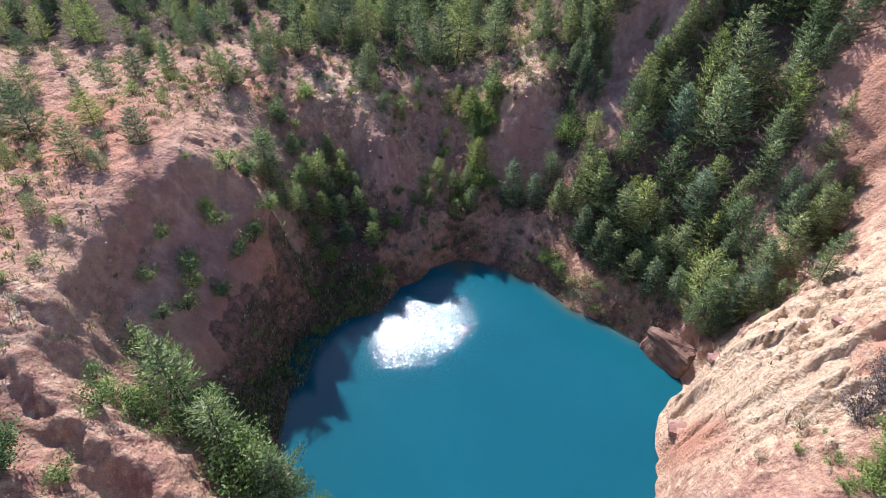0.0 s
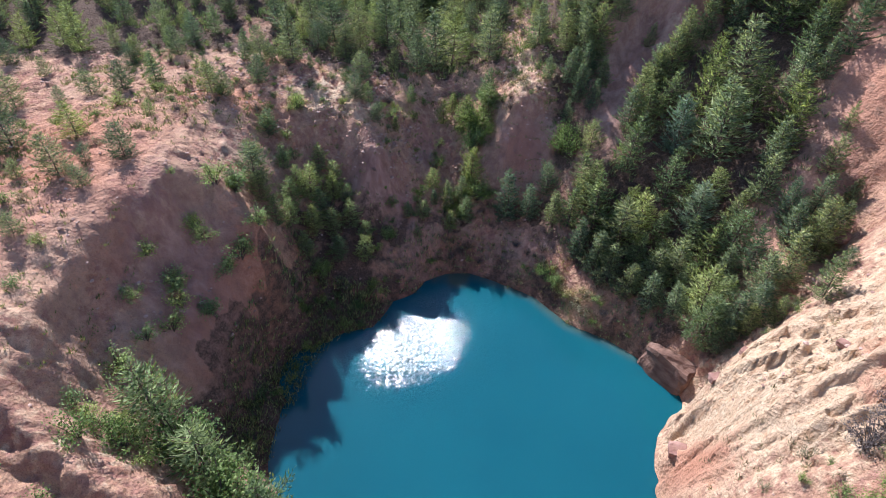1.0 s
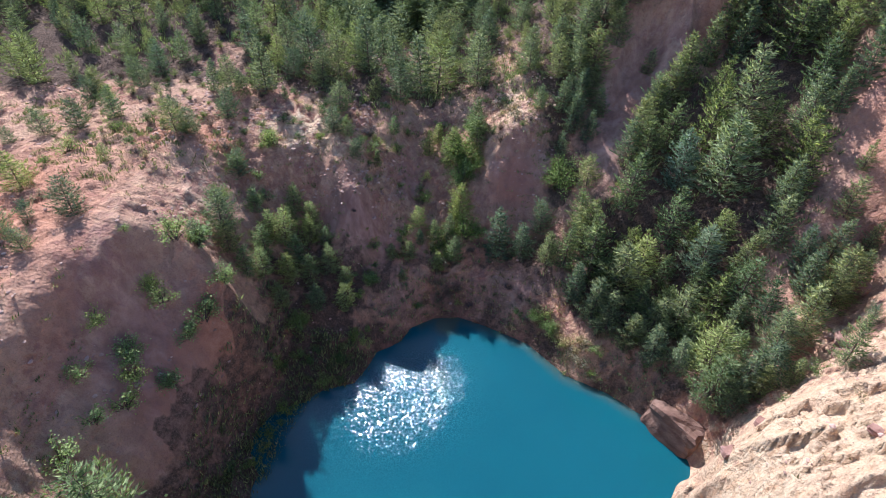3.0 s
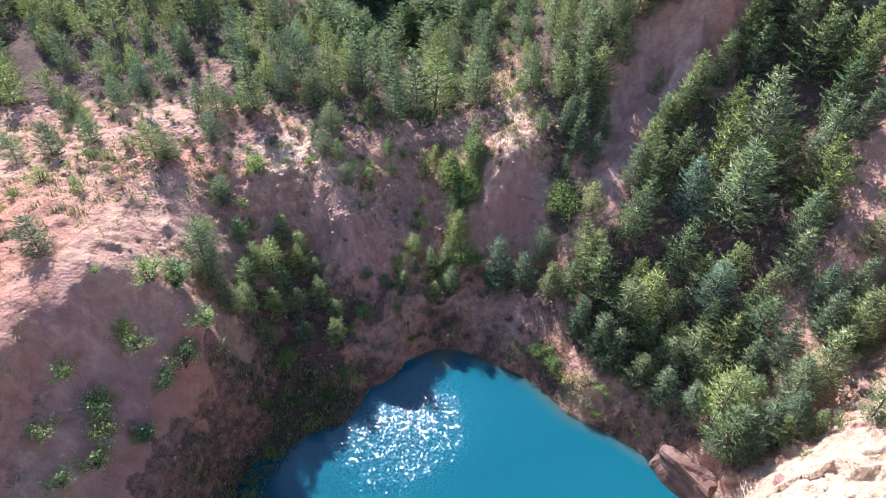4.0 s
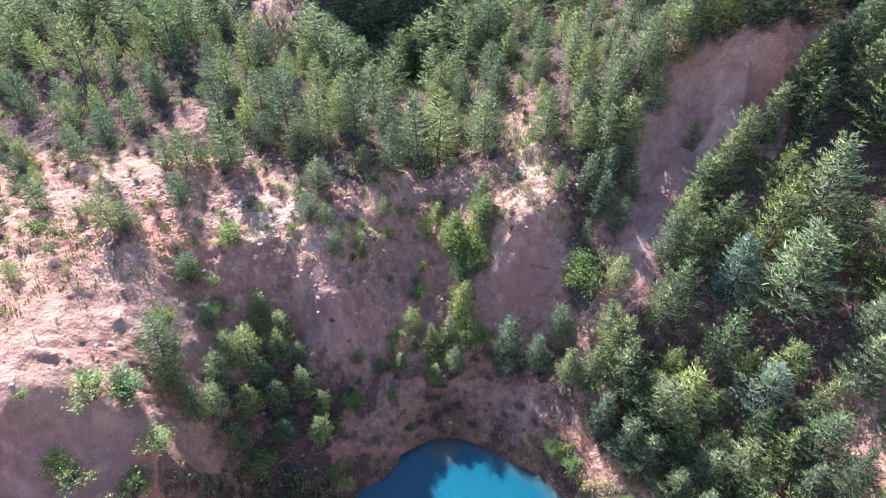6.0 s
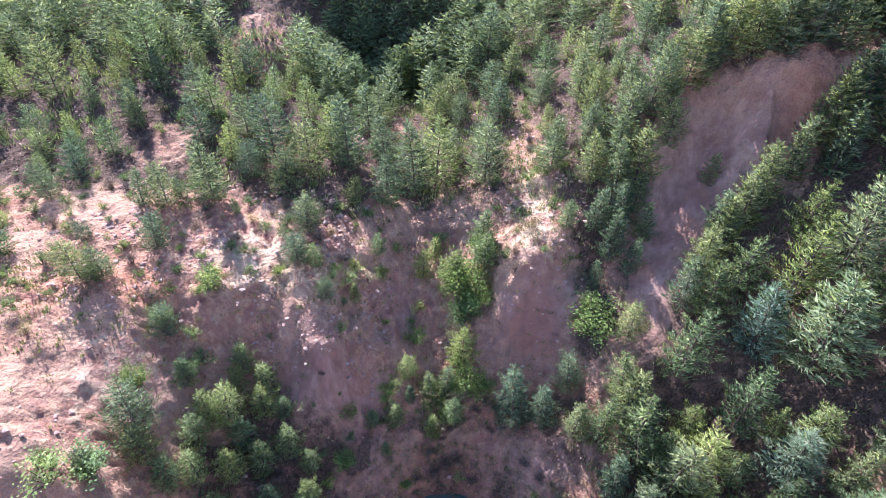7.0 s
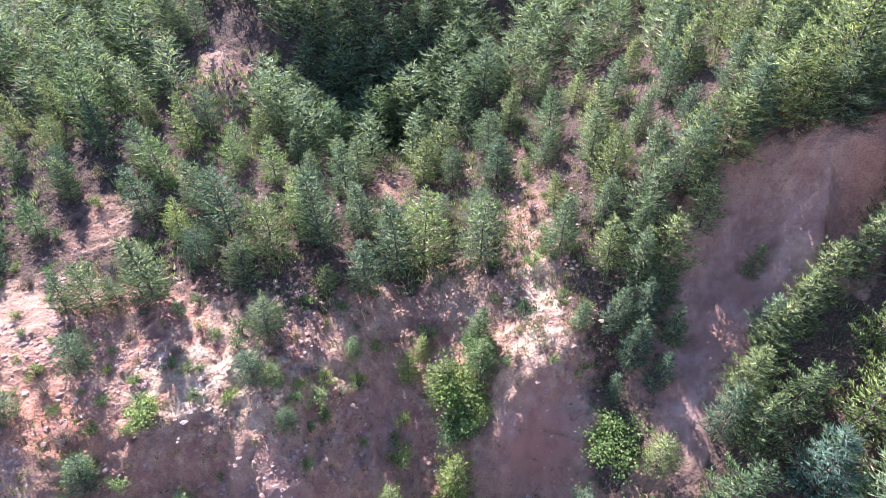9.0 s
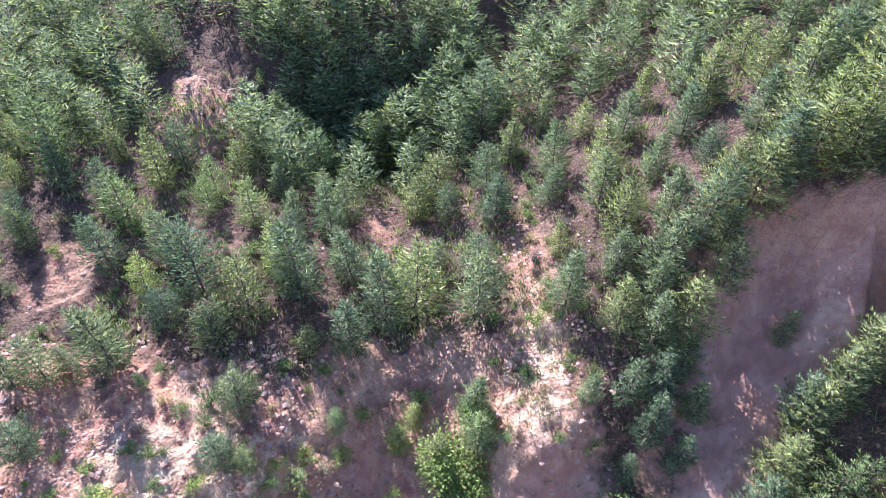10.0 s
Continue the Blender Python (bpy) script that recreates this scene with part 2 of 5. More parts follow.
LINES["left_face_middle"] = [(-12, 34.0, 9.6), (-10.9, 36.9, 9.2), (-9.4, 38.2, 7.8), (-7.8, 38.5, 7.2), (-6.4, 37.9, 6.6), (-5.0, 36.9, 5.8), (-3.6, 37.0, 5.4), (-2.6, 38.0, 5.5), (-0.9, 41.1, 6.6)]
LINES["left_face_crest"] = [(-15, 37, 12.4), (-13.7, 38.5, 12.0), (-12, 39.6, 11.5), (-10.7, 39.7, 11.0), (-9.3, 40.2, 10.4), (-8, 40.6, 10.1), (-6.8, 40.1, 9.8), (-5.7, 39.8, 9.5),
                            (-4.8, 38.9, 9.1), (-4.0, 38.6, 8.7), (-3.6, 39.8, 9.3), (-3.9, 41.2, 10.1), (-4.3, 42.8, 10.8), (-3.4, 44.4, 10.5), (-2.2, 46.3, 10.9), (-2.4, 48.8, 11.7)]
LINES["left_face_back"] = [(-14, 41.5, 12.5), (-11, 43, 12.3), (-8.7, 43.4, 12.0), (-7, 44, 11.9), (-5.6, 42.6, 11.1), (-5.2, 44.6, 11.8)]
LINES["second_face"] = [(-2.3, 43.8, 9.4), (-1.0, 44.6, 8.7), (0.2, 43.9, 7.4)]
LINES["between_faces"] = [(-2.9, 42.4, 8.9), (-1.6, 40.6, 6.7)]
LINES["cliff_crest"] = [(-10.0, 29.0, 8.8), (-10.9, 29.3, 9.8), (-12.3, 30.0, 10.8), (-13.9, 30.2, 12.0), (-15.0, 29.8, 12.9), (-15.8, 27.6, 12.5),
                        (-17.2, 25.4, 11.9), (-18.0, 21.8, 11.3), (-17.6, 18.8, 11.2)]
LINES["cliff_face"] = [(-10.4, 28.3, 7.8), (-11.6, 27.4, 7.8), (-12.4, 26.4, 7.4), (-13.2, 24.7, 6.9), (-14.4, 21.8, 6.7), (-15.7, 19.2, 7.0)]
LINES["cliff_upper"] = [(-11.2, 28.8, 8.8), (-12.6, 28.6, 9.2), (-14.0, 27.4, 9.0), (-15.2, 25.0, 8.7), (-16.2, 22.0, 8.4)]
LINES["cliff_low"] = [(-9.9, 28.2, 4.0), (-11.1, 26.2, 4.2), (-11.7, 24.0, 4.0), (-12.4, 21.6, 3.6)]
LINES["cliff_foot"] = [(-9.2, 29.9, 1.6), (-9.6, 28.2, 1.4), (-10.7, 26.0, 1.2), (-11.0, 23.8, 1.1), (-11.2, 21.6, 1.2), (-11.0, 19.6, 1.2)]
LINES["cliff_back"] = [(-9.6, 31.4, 4.6), (-10.8, 31.4, 7.6), (-12.4, 32.4, 9.8), (-14.2, 33.5, 11.8)]
LINES["dip"] = [(-15.6, 18.0, 7.3), (-13.6, 18.2, 4.8), (-11.9, 18.4, 1.6)]
LINES["near_spur_crest"] = [(-20, 16.8, 12), (-18, 15.4, 11.3), (-16.4, 14.3, 10.4), (-15.2, 13.5, 9.7), (-13.9, 12.9, 8.7), (-12.4, 12.3, 7.6), (-10, 11.2, 5.9), (-6, 8.5, 3.0)]
LINES["near_spur_flank"] = [(-16.5, 15.9, 9.1), (-15.1, 15.8, 7.8), (-13.5, 14.9, 7.0), (-11.5, 15.0, 4.9), (-9.5, 15.4, 2.4), (-8.3, 16.5, 0.8)]
LINES["near_hollow"] = [(-17, 12.7, 9.3), (-15.4, 12.0, 8.3), (-13.8, 11.3, 7.1), (-11.6, 10.2, 5.4), (-7, 6.5, 2.6)]
LINES["near_bank"] = [(-19, 10, 11), (-15, 9.5, 9.6), (-11, 6, 8), (-5, 1, 6), (4, 0, 6), (10, 4, 7), (13, 9, 8)]
LINES["left_plateau"] = [(-20, 22, 12.2), (-19.3, 26.7, 12.9), (-17.3, 30.5, 13.4), (-20.2, 35, 14.0), (-17, 38, 13.2), (-14.8, 42.0, 12.8), (-13, 44.5, 12.7),
                         (-14.2, 46.1, 13.4), (-19.4, 45.2, 13.6), (-22, 44.2, 13.4), (-27.5, 37.2, 12.2), (-25, 28, 12.6), (-32, 30, 12.5)]
LINES["left_country"] = [(-26, 12, 13), (-30, 20, 13), (-42, 24, 14), (-45, 37, 13), (-35, 50, 12.8), (-30, 43, 12.6)]
LINES["back_wood"] = [(-23, 50, 13.6), (-17, 51, 13.4), (-12, 49.7, 13.2), (-7, 48, 12.6), (-3, 49.6, 12.3), (-6, 55, 13.4), (-11, 57, 14.0),
                      (-16.5, 58, 14.8), (-22, 57, 15.0), (-32, 61, 15), (-47, 60, 15)]
LINES["back_knoll"] = [(-16.5, 66, 15.8), (-13.6, 67, 17.4), (-12.3, 67.0, 17.4), (-11.2, 64.5, 15.4), (-11, 62, 14.0)]
LINES["back_country"] = [(-42, 76, 17), (-26, 74, 17.5), (-18, 77, 18.5), (-11, 79, 20), (-3, 80, 21.5), (5, 80, 21.5), (14, 80, 22), (24, 78, 24), (38, 72, 26)]
LINES["far_country"] = [(-40, 100, 22), (-18, 100, 24), (0, 105, 25), (20, 105, 26), (45, 95, 28)]
LINES["far_pit"] = [(-8.4, 68.4, 12.4), (-6, 68.2, 11.0), (-3, 68.4, 10.4), (-0.4, 69.2, 10.8), (1.2, 70.4, 12.2)]
LINES["far_pit_rim"] = [(-11.4, 69.0, 16.4), (-10.6, 71.5, 16.6), (-7, 73.2, 17.2), (-2, 73.6, 17.4), (2.6, 73.4, 17.4), (4.4, 70.4, 16.4)]
LINES["spur_crest"] = [(8.1, 44.3, 12.2), (7.2, 46.6, 12.4), (7.6, 48.4, 13.0), (7, 52, 13.4), (8.3, 55.5, 14.4), (8.5, 60, 14.8), (8, 66, 15.2), (7, 73, 15.5)]
LINES["spur_face"] = [(4.3, 41.4, 7.0), (5.2, 41.8, 8.2), (6.0, 42.1, 9.2), (7.3, 41.8, 8.9), (8.6, 40.9, 8.1), (9.6, 41.2, 8.9), (10.4, 42.2, 10.2)]
LINES["spur_brow"] = [(5.6, 44.2, 10.6), (6.8, 43.4, 11.4), (8.4, 43.6, 12.0), (9.9, 44.2, 12.1)]
LINES["spur_side"] = [(10.7, 41.4, 8.2), (10.9, 42.6, 9.5), (11.2, 44.2, 11.1)]
LINES["gully_head"] = [(12.6, 46.4, 13.4), (11.5, 51, 15.8)]
LINES["spur_toe"] = [(4.4, 39.4, 4.6), (6.4, 39.2, 4.9), (8.8, 39.0, 5.4), (11, 39.5, 7.6)]
LINES["right_gully"] = [(12.4, 40.8, 9.6), (13.2, 43.3, 11.8), (14.0, 46.0, 13.4), (13.6, 48.6, 15.2)]
LINES["scar"] = [(13.4, 38.6, 9.0), (14.3, 42.0, 11.5), (15.6, 44.9, 12.8), (17.2, 46.4, 14.6), (18.5, 47.1, 16.3), (19.3, 48.2, 18.5)]
LINES["scar_rib"] = [(20.3, 48.2, 20.4), (20.3, 47.3, 19.0), (19.8, 46.0, 17.1), (18.9, 44.9, 15.2), (17.6, 43.6, 13.2)]
LINES["scar_recess"] = [(21.6, 47.4, 18.3), (20.9, 45.9, 16.4), (19.9, 44.5, 14.4)]
LINES["scar_top"] = [(15.2, 47.4, 15.6), (16.3, 48.9, 17.4), (17.3, 50.0, 19.1), (18.3, 50.2, 20.1), (20.1, 48.9, 20.9), (21.6, 48.4, 21.0), (24.5, 48.0, 21.6)]
LINES["scar_side"] = [(15.8, 41.5, 11.6), (17.8, 43.8, 13.4), (20.5, 45.6, 15.6), (23.6, 46.3, 18.4)]
LINES["right_top"] = [(10.5, 60, 15.8), (13, 55.5, 17.6), (15.5, 53, 19.0), (18.3, 53.5, 21.0), (18.3, 60, 21.0), (24, 58, 23), (32, 56, 25), (48, 60, 27)]
LINES["right_slope_low"] = [(11.5, 35.5, 4.2), (14.2, 34.4, 4.6), (16, 32.0, 4.4), (17.8, 29.6, 4.2), (19.2, 27.8, 4.8), (20.6, 26.6, 6.2)]
LINES["right_slope"] = [(14.2, 37, 7.0), (17, 36.2, 7.4), (19.2, 34, 7.8), (20.8, 31.6, 8.0), (21.6, 29.4, 8.4), (22.4, 27.4, 8.2)]
LINES["right_slope_high"] = [(18.2, 40.5, 11.2), (20.2, 38.2, 11.3), (22.8, 36.2, 11.4), (23.8, 34.6, 11.6)]
LINES["right_shoulder"] = [(22, 43, 15.6), (25, 40.5, 15.3), (27, 39.2, 16.2), (28, 44.5, 19.4)]
LINES["dirt_track"] = [(22.5, 30.9, 9.8), (24.2, 31.9, 11.2), (25.8, 33.0, 12.6), (27.4, 35.6, 15.0), (28.5, 37.6, 17.6)]
LINES["rock_edge"] = [(13.2, 15.6, 2.6), (14.2, 18.4, 1.8), (15.2, 19.9, 3.6), (16.7, 21.0, 6.3), (19.5, 22.5, 7.0), (21.5, 23.7, 8.2), (23.3, 24.9, 9.1), (26.3, 28, 10.0),
                      (27.3, 30.6, 11.2), (28.2, 33.6, 15.0), (29.6, 36.4, 18.2), (31, 40, 20.5)]
LINES["rock_slope"] = [(12.9, 14.2, 3.8), (14.8, 15.9, 5.8), (16.1, 17.0, 7.7), (17.5, 17.9, 9.2), (20.5, 20.0, 10.4), (23, 22.4, 11.0), (26.5, 25.4, 11.8), (30, 31, 15.0)]
LINES["rock_top"] = [(13.6, 11.0, 8.2), (16.8, 14.2, 10.6), (18.4, 15.6, 12.7), (22.5, 17.5, 14.0), (27, 21, 15.5), (32, 27, 18)]
LINES["right_country"] = [(15, 5, 11), (22, 9, 15), (32, 15, 18), (38, 28, 20), (36, 42, 23), (50, 40, 25)]


def lip(name, line, side, drop):
    """A second line beside a crest, that much lower, which makes the brow sharp. side: metres to the left of the line's run."""
    out = []
    for k, (x, y, z) in enumerate(line):
        a, b = line[max(k - 1, 0)], line[min(k + 1, len(line) - 1)]
        long = math.hypot(b[0] - a[0], b[1] - a[1])
        out.append((x - side * (b[1] - a[1]) / long, y + side * (b[0] - a[0]) / long, z - drop))
    LINES[name] = out


lip("cliff_lip", LINES["cliff_crest"][1:], 0.5, 1.5)
lip("near_spur_lip", LINES["near_spur_crest"][1:6], -0.5, 1.1)
lip("rock_lip", LINES["rock_edge"][3:9], 0.5, 1.7)
lip("face_lip", LINES["left_face_crest"][2:10], -0.45, 1.0)
lip("spur_lip", LINES["spur_brow"][:4], -0.5, 1.5)
lip("scar_lip", LINES["scar_top"][2:], -0.6, 1.5)
lip("fin_lip", LINES["scar_top"][:3], -0.5, 0.9)
lip("scar_rib_lip", LINES["scar_rib"][:4], 0.45, 1.1)


def sampled(line, step):
    """Points every step metres or so along a line."""
    pts = [Vector(p) for p in line]
    out = [pts[0]]
    for a, b in zip(pts, pts[1:]):
        n = max(1, round((b - a).length / step))
        out += [a.lerp(b, (k + 1) / n) for k in range(n)]
    return out


def land_sheet():
    """Weights of the smooth sheet through all lines."""
    pts = np.array([tuple(p) for line in LINES.values() for p in sampled(line, 1.3)])
    _, first = np.unique(pts[:, :2].round(2), axis=0, return_index=True)
    pts = pts[np.sort(first)]
    n = len(pts)
    far = np.hypot(pts[:, None, 0] - pts[None, :, 0], pts[:, None, 1] - pts[None, :, 1])
    big = np.zeros((n + 3, n + 3))
    big[:n, :n] = -far + 0.12 * np.eye(n)
    big[:n, n], big[:n, n + 1:] = 1, pts[:, :2]
    big[n:, :n] = big[:n, n:].T
    return pts, np.linalg.solve(big, np.concatenate([pts[:, 2], np.zeros(3)]))


SHEET, WEIGHTS = land_sheet()


def lattice(x, y, seed):
    """Random values in 0..1 on whole numbers."""
    h = (x.astype(np.int64) * 374761393 + y.astype(np.int64) * 668265263 + seed * 974634541) & 0xFFFFFFFF
    h = ((h ^ (h >> 13)) * 1274126177) & 0xFFFFFFFF
    return ((h ^ (h >> 16)) & 0xFFFF) / 65535.0


def rough(x, y, size, seed):
    """Smooth noise in -1..1 of that wavelength."""
    x, y = x / size + seed * 3.17, y / size - seed * 1.71
    i, j = np.floor(x), np.floor(y)
    u, v = x - i, y - j
    u, v = u * u * u * (u * (6 * u - 15) + 10), v * v * v * (v * (6 * v - 15) + 10)
    a, b, c, d = lattice(i, j, seed), lattice(i + 1, j, seed), lattice(i, j + 1, seed), lattice(i + 1, j + 1, seed)
    return 2 * ((a * (1 - u) + b * u) * (1 - v) + (c * (1 - u) + d * u) * v) - 1


def mound(x, y, cx, cy, rx, ry):
    return np.exp(-((x - cx) / rx) ** 2 - ((y - cy) / ry) ** 2)


def patchy(x, y, size, seed):
    return np.clip(0.5 + 1.3 * rough(x, y, size, seed), 0, 1)


def sheet_height(x, y):
    """Height of the smooth sheet, flattening into a plain far away."""
    x, y = np.asarray(x, float).ravel(), np.asarray(y, float).ravel()
    z = np.empty(len(x))
    for k in range(0, len(x), 8000):
        s = slice(k, k + 8000)
        z[s] = -np.hypot(x[s, None] - SHEET[None, :, 0], y[s, None] - SHEET[None, :, 1]) @ WEIGHTS[:-3]
        z[s] += WEIGHTS[-3] + WEIGHTS[-2] * x[s] + WEIGHTS[-1] * y[s]
    away = np.clip((np.hypot(x - 0, y - 45) - 58) / 60, 0, 1)
    away = away * away * (3 - 2 * away)
    return z * (1 - away) + (20 + 2.5 * rough(x, y, 90, 9)) * away


def facets(u, v, size, seed):
    """Broken plates: tilted planes that meet in sharp steps, about -1..1."""
    u, v = u / size, v / size
    i, j = np.floor(u), np.floor(v)
    best, out = np.full(len(u), 1e9), np.zeros(len(u))
    for di in (-1, 0, 1):
        for dj in (-1, 0, 1):
            a, b = i + di, j + dj
            du, dv = u - a - lattice(a, b, seed), v - b - lattice(a, b, seed + 1)
            d = du * du + dv * dv
            plane = 1.4 * (lattice(a, b, seed + 2) - 0.5) + 1.5 * du * (lattice(a, b, seed + 3) - 0.5) + 1.5 * dv * (lattice(a, b, seed + 4) - 0.5)
            out, best = np.where(d < best, plane, out), np.minimum(d, best)
    return out


def off_track(x, y):
    """Distance to the bare strip at the wood's edge."""
    best, line = np.full(np.shape(x), 1e9), LINES["dirt_track"]
    for (x0, y0, _), (x1, y1, _) in zip(line, line[1:]):
        dx, dy = x1 - x0, y1 - y0
        k = np.clip(((x - x0) * dx + (y - y0) * dy) / (dx * dx + dy * dy), 0, 1)
        best = np.minimum(best, np.hypot(x - x0 - k * dx, y - y0 - k * dy))
    return best


def washed_shade(x, y):
    """How smoothly rain has worn the clay, and where shade darkens its colour: cliff, scar, spur face, the chutes of
    the left-hand face and the bank.
    """
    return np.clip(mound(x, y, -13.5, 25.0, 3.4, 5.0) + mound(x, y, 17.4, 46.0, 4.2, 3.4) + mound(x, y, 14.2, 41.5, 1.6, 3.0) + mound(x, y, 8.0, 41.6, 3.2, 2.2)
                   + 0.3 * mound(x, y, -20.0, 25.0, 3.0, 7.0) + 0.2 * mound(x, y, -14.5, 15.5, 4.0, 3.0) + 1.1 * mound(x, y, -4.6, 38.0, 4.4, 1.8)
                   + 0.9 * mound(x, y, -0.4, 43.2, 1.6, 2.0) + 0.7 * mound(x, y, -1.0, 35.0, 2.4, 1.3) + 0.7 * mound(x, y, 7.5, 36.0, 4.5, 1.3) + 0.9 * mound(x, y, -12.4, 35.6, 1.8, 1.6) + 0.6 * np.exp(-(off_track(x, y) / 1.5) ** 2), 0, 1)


def land_height(x, y):
    """Height of the ground with its flutes, rills and lumps, and its steepness."""
    x, y = np.asarray(x, float).ravel(), np.asarray(y, float).ravel()
    z = sheet_height(x, y)
    e = 0.35
    gx, gy = (sheet_height(x + e, y) - z) / e, (sheet_height(x, y + e) - z) / e
    steep = np.clip(np.hypot(gx, gy) / 1.6, 0, 1)
    wx, wy = x + 0.8 * rough(x, y, 2.6, 11) + 0.25 * rough(x, y, 0.9, 13), y + 0.8 * rough(x, y, 2.6, 12) + 0.25 * rough(x, y, 0.9, 14)
    rills = np.abs(rough(wx, wy, 2.4, 1)) * 0.8 + np.abs(rough(wx, wy, 1.15, 2)) * 0.5 + np.abs(rough(wx, wy, 0.6, 6)) * 0.3 - 0.55
    lumps = 0.30 * rough(x, y, 5.5, 3) + 0.17 * rough(wx, wy, 1.7, 4) + 0.10 * rough(wx, wy, 0.8, 5) + 0.06 * rough(wx, wy, 0.42, 7)
    smooth = washed_shade(x, y)
    dry = np.clip((z - 0.1) / 0.8, 0, 1)
    calm = np.maximum(0.72 * smooth, 0.55 * mound(x, y, -8.5, 43.0, 5.0, 2.8) + 0.6 * mound(x, y, -14.6, 14.4, 4.0, 3.2))
    z = z + dry * (1 - calm) * (lumps * (0.5 + 0.5 * steep) - (0.25 + 0.75 * steep) * 0.75 * rills)
    # ribs and gullies that run down from the left-hand crests
    ribbed = np.clip(1.1 * mound(x, y, -5.5, 38.6, 5.5, 1.9) + 0.4 * mound(x, y, -12.6, 36.0, 3.0, 3.6) + 0.9 * mound(x, y, -0.4, 43.4, 2.0, 2.2), 0, 1)
    u, v = 0.95 * x + 0.3 * y + 0.5 * rough(x, y, 2.0, 51), -0.3 * x + 0.95 * y
    z = z - dry * ribbed * (1.1 * np.abs(rough(u, v * 0.22, 2.1, 52)) + 0.35 * np.abs(rough(u, v * 0.3, 0.8, 53)) - 0.4)
    # clods and crumbling edges
    loose = dry * (1 - 0.85 * smooth) * (0.35 + 0.65 * patchy(x, y, 3.5, 71)) * (np.hypot(x, y - 40) < 60)
    z = z + loose * (0.21 * np.abs(rough(wx, wy, 0.55, 72)) + 0.10 * rough(x, y, 0.33, 73) + 0.12 * facets(wx, wy, 0.75, 74))
    # ledges and cracks in the sandstone, along its bedding
    stone = np.clip(1.6 * mound(x, y, 19.5, 18.5, 7.5, 6.5), 0, 1)
    along, across = 0.99 * x - 0.12 * y, 0.12 * x + 0.99 * y + 0.45 * rough(x, y, 2.2, 31)
    beds = across / 1.9 + 0.5 * rough(along, across, 3.5, 32)
    step = 1 - (beds - np.floor(beds))
    # the long overhung ledge
    over = (y - 16.4 + 0.17 * (x - 15) + 0.22 * rough(x, y, 1.5, 35)) / 0.22
    z = z + dry * 0.85 * np.clip(over, 0, 1) * np.exp(-np.maximum(over, 0) * 0.22 / 1.6) * np.clip((x - 14.2) / 0.8, 0, 1) * np.clip((19.4 - x) / 0.8, 0, 1)
    z = z + dry * stone * (0.45 * (np.clip(step / 0.78, 0, 1) - np.clip((step - 0.78) / 0.22, 0, 1)) * (0.1 + 0.9 * patchy(along, across * 1.4, 2.4, 33)) + 0.6 * facets(along * 0.55 + 0.2 * across, across, 1.25, 81) + 0.3 * facets(along * 0.7, across + 0.2 * along, 0.55, 87) + 0.10 * rough(along, across, 0.4, 34) - 0.1)
    return z, steep
# ---------------------------------------------------------------- ground and water
def spaced(stretches):
    """Grid lines: (from, to, step) after one another."""
    out = []
    for a, b, step in stretches:
        n = max(1, round((b - a) / step))
        out += [a + (b - a) * k / n for k in range(n)]
    return np.array(out + [stretches[-1][1]])


def inside(x, y, loop):
    """Whether points lie inside a closed outline."""
    hit = np.zeros(len(x), bool)
    for (x0, y0), (x1, y1) in zip(loop, loop[1:] + loop[:1]):
        hit ^= ((y0 > y) != (y1 > y)) & (x < (x1 - x0) * (y - y0) / (y1 - y0 + 1e-12) + x0)
    return hit


def from_shore(x, y):
    """Distance to the waterline."""
    best = np.full(len(x), 1e9)
    for (x0, y0), (x1, y1) in zip(SHORE, SHORE[1:] + SHORE[:1]):
        dx, dy = x1 - x0, y1 - y0
        k = np.clip(((x - x0) * dx + (y - y0) * dy) / (dx * dx + dy * dy), 0, 1)
        best = np.minimum(best, np.hypot(x - x0 - k * dx, y - y0 - k * dy))
    return best


WOODS = {"right": [(11.0, 33.5), (15.0, 29.0), (18.6, 25.6), (21.5, 27.5), (23.6, 31), (25.5, 34), (28, 38), (31, 46), (25, 47.4), (21.5, 46.2), (18.2, 44.4), (16, 42.4), (14.2, 39.4), (13.2, 38.5), (11.5, 38.5)],
         "back": [(-60, 47), (-20, 47.5), (-13, 48.2), (-4, 46.5), (-0.5, 49.5), (4, 50), (10, 47), (12.5, 44.8), (14.2, 49.2), (18.5, 51.8), (26, 50), (60, 52), (60, 130), (-60, 130)],
         "basin": [(-9.7, 31.6), (-8.6, 30.4), (-5.5, 30.6), (-3.4, 32.2), (-2.6, 34.5), (-1, 36.6), (4, 38), (8, 36.5), (11, 34.5), (11, 38.6), (5, 39.4), (0.5, 39), (-4, 37.2), (-8, 37.6), (-11.5, 35.6)],
         "gorge": [(9.2, 45), (10.4, 39.5), (13.0, 38.6), (13.4, 43), (13.4, 47.5), (10.5, 49)]}


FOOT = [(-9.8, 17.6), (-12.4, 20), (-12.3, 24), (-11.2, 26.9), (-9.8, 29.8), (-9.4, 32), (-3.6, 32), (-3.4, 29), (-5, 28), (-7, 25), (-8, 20)]


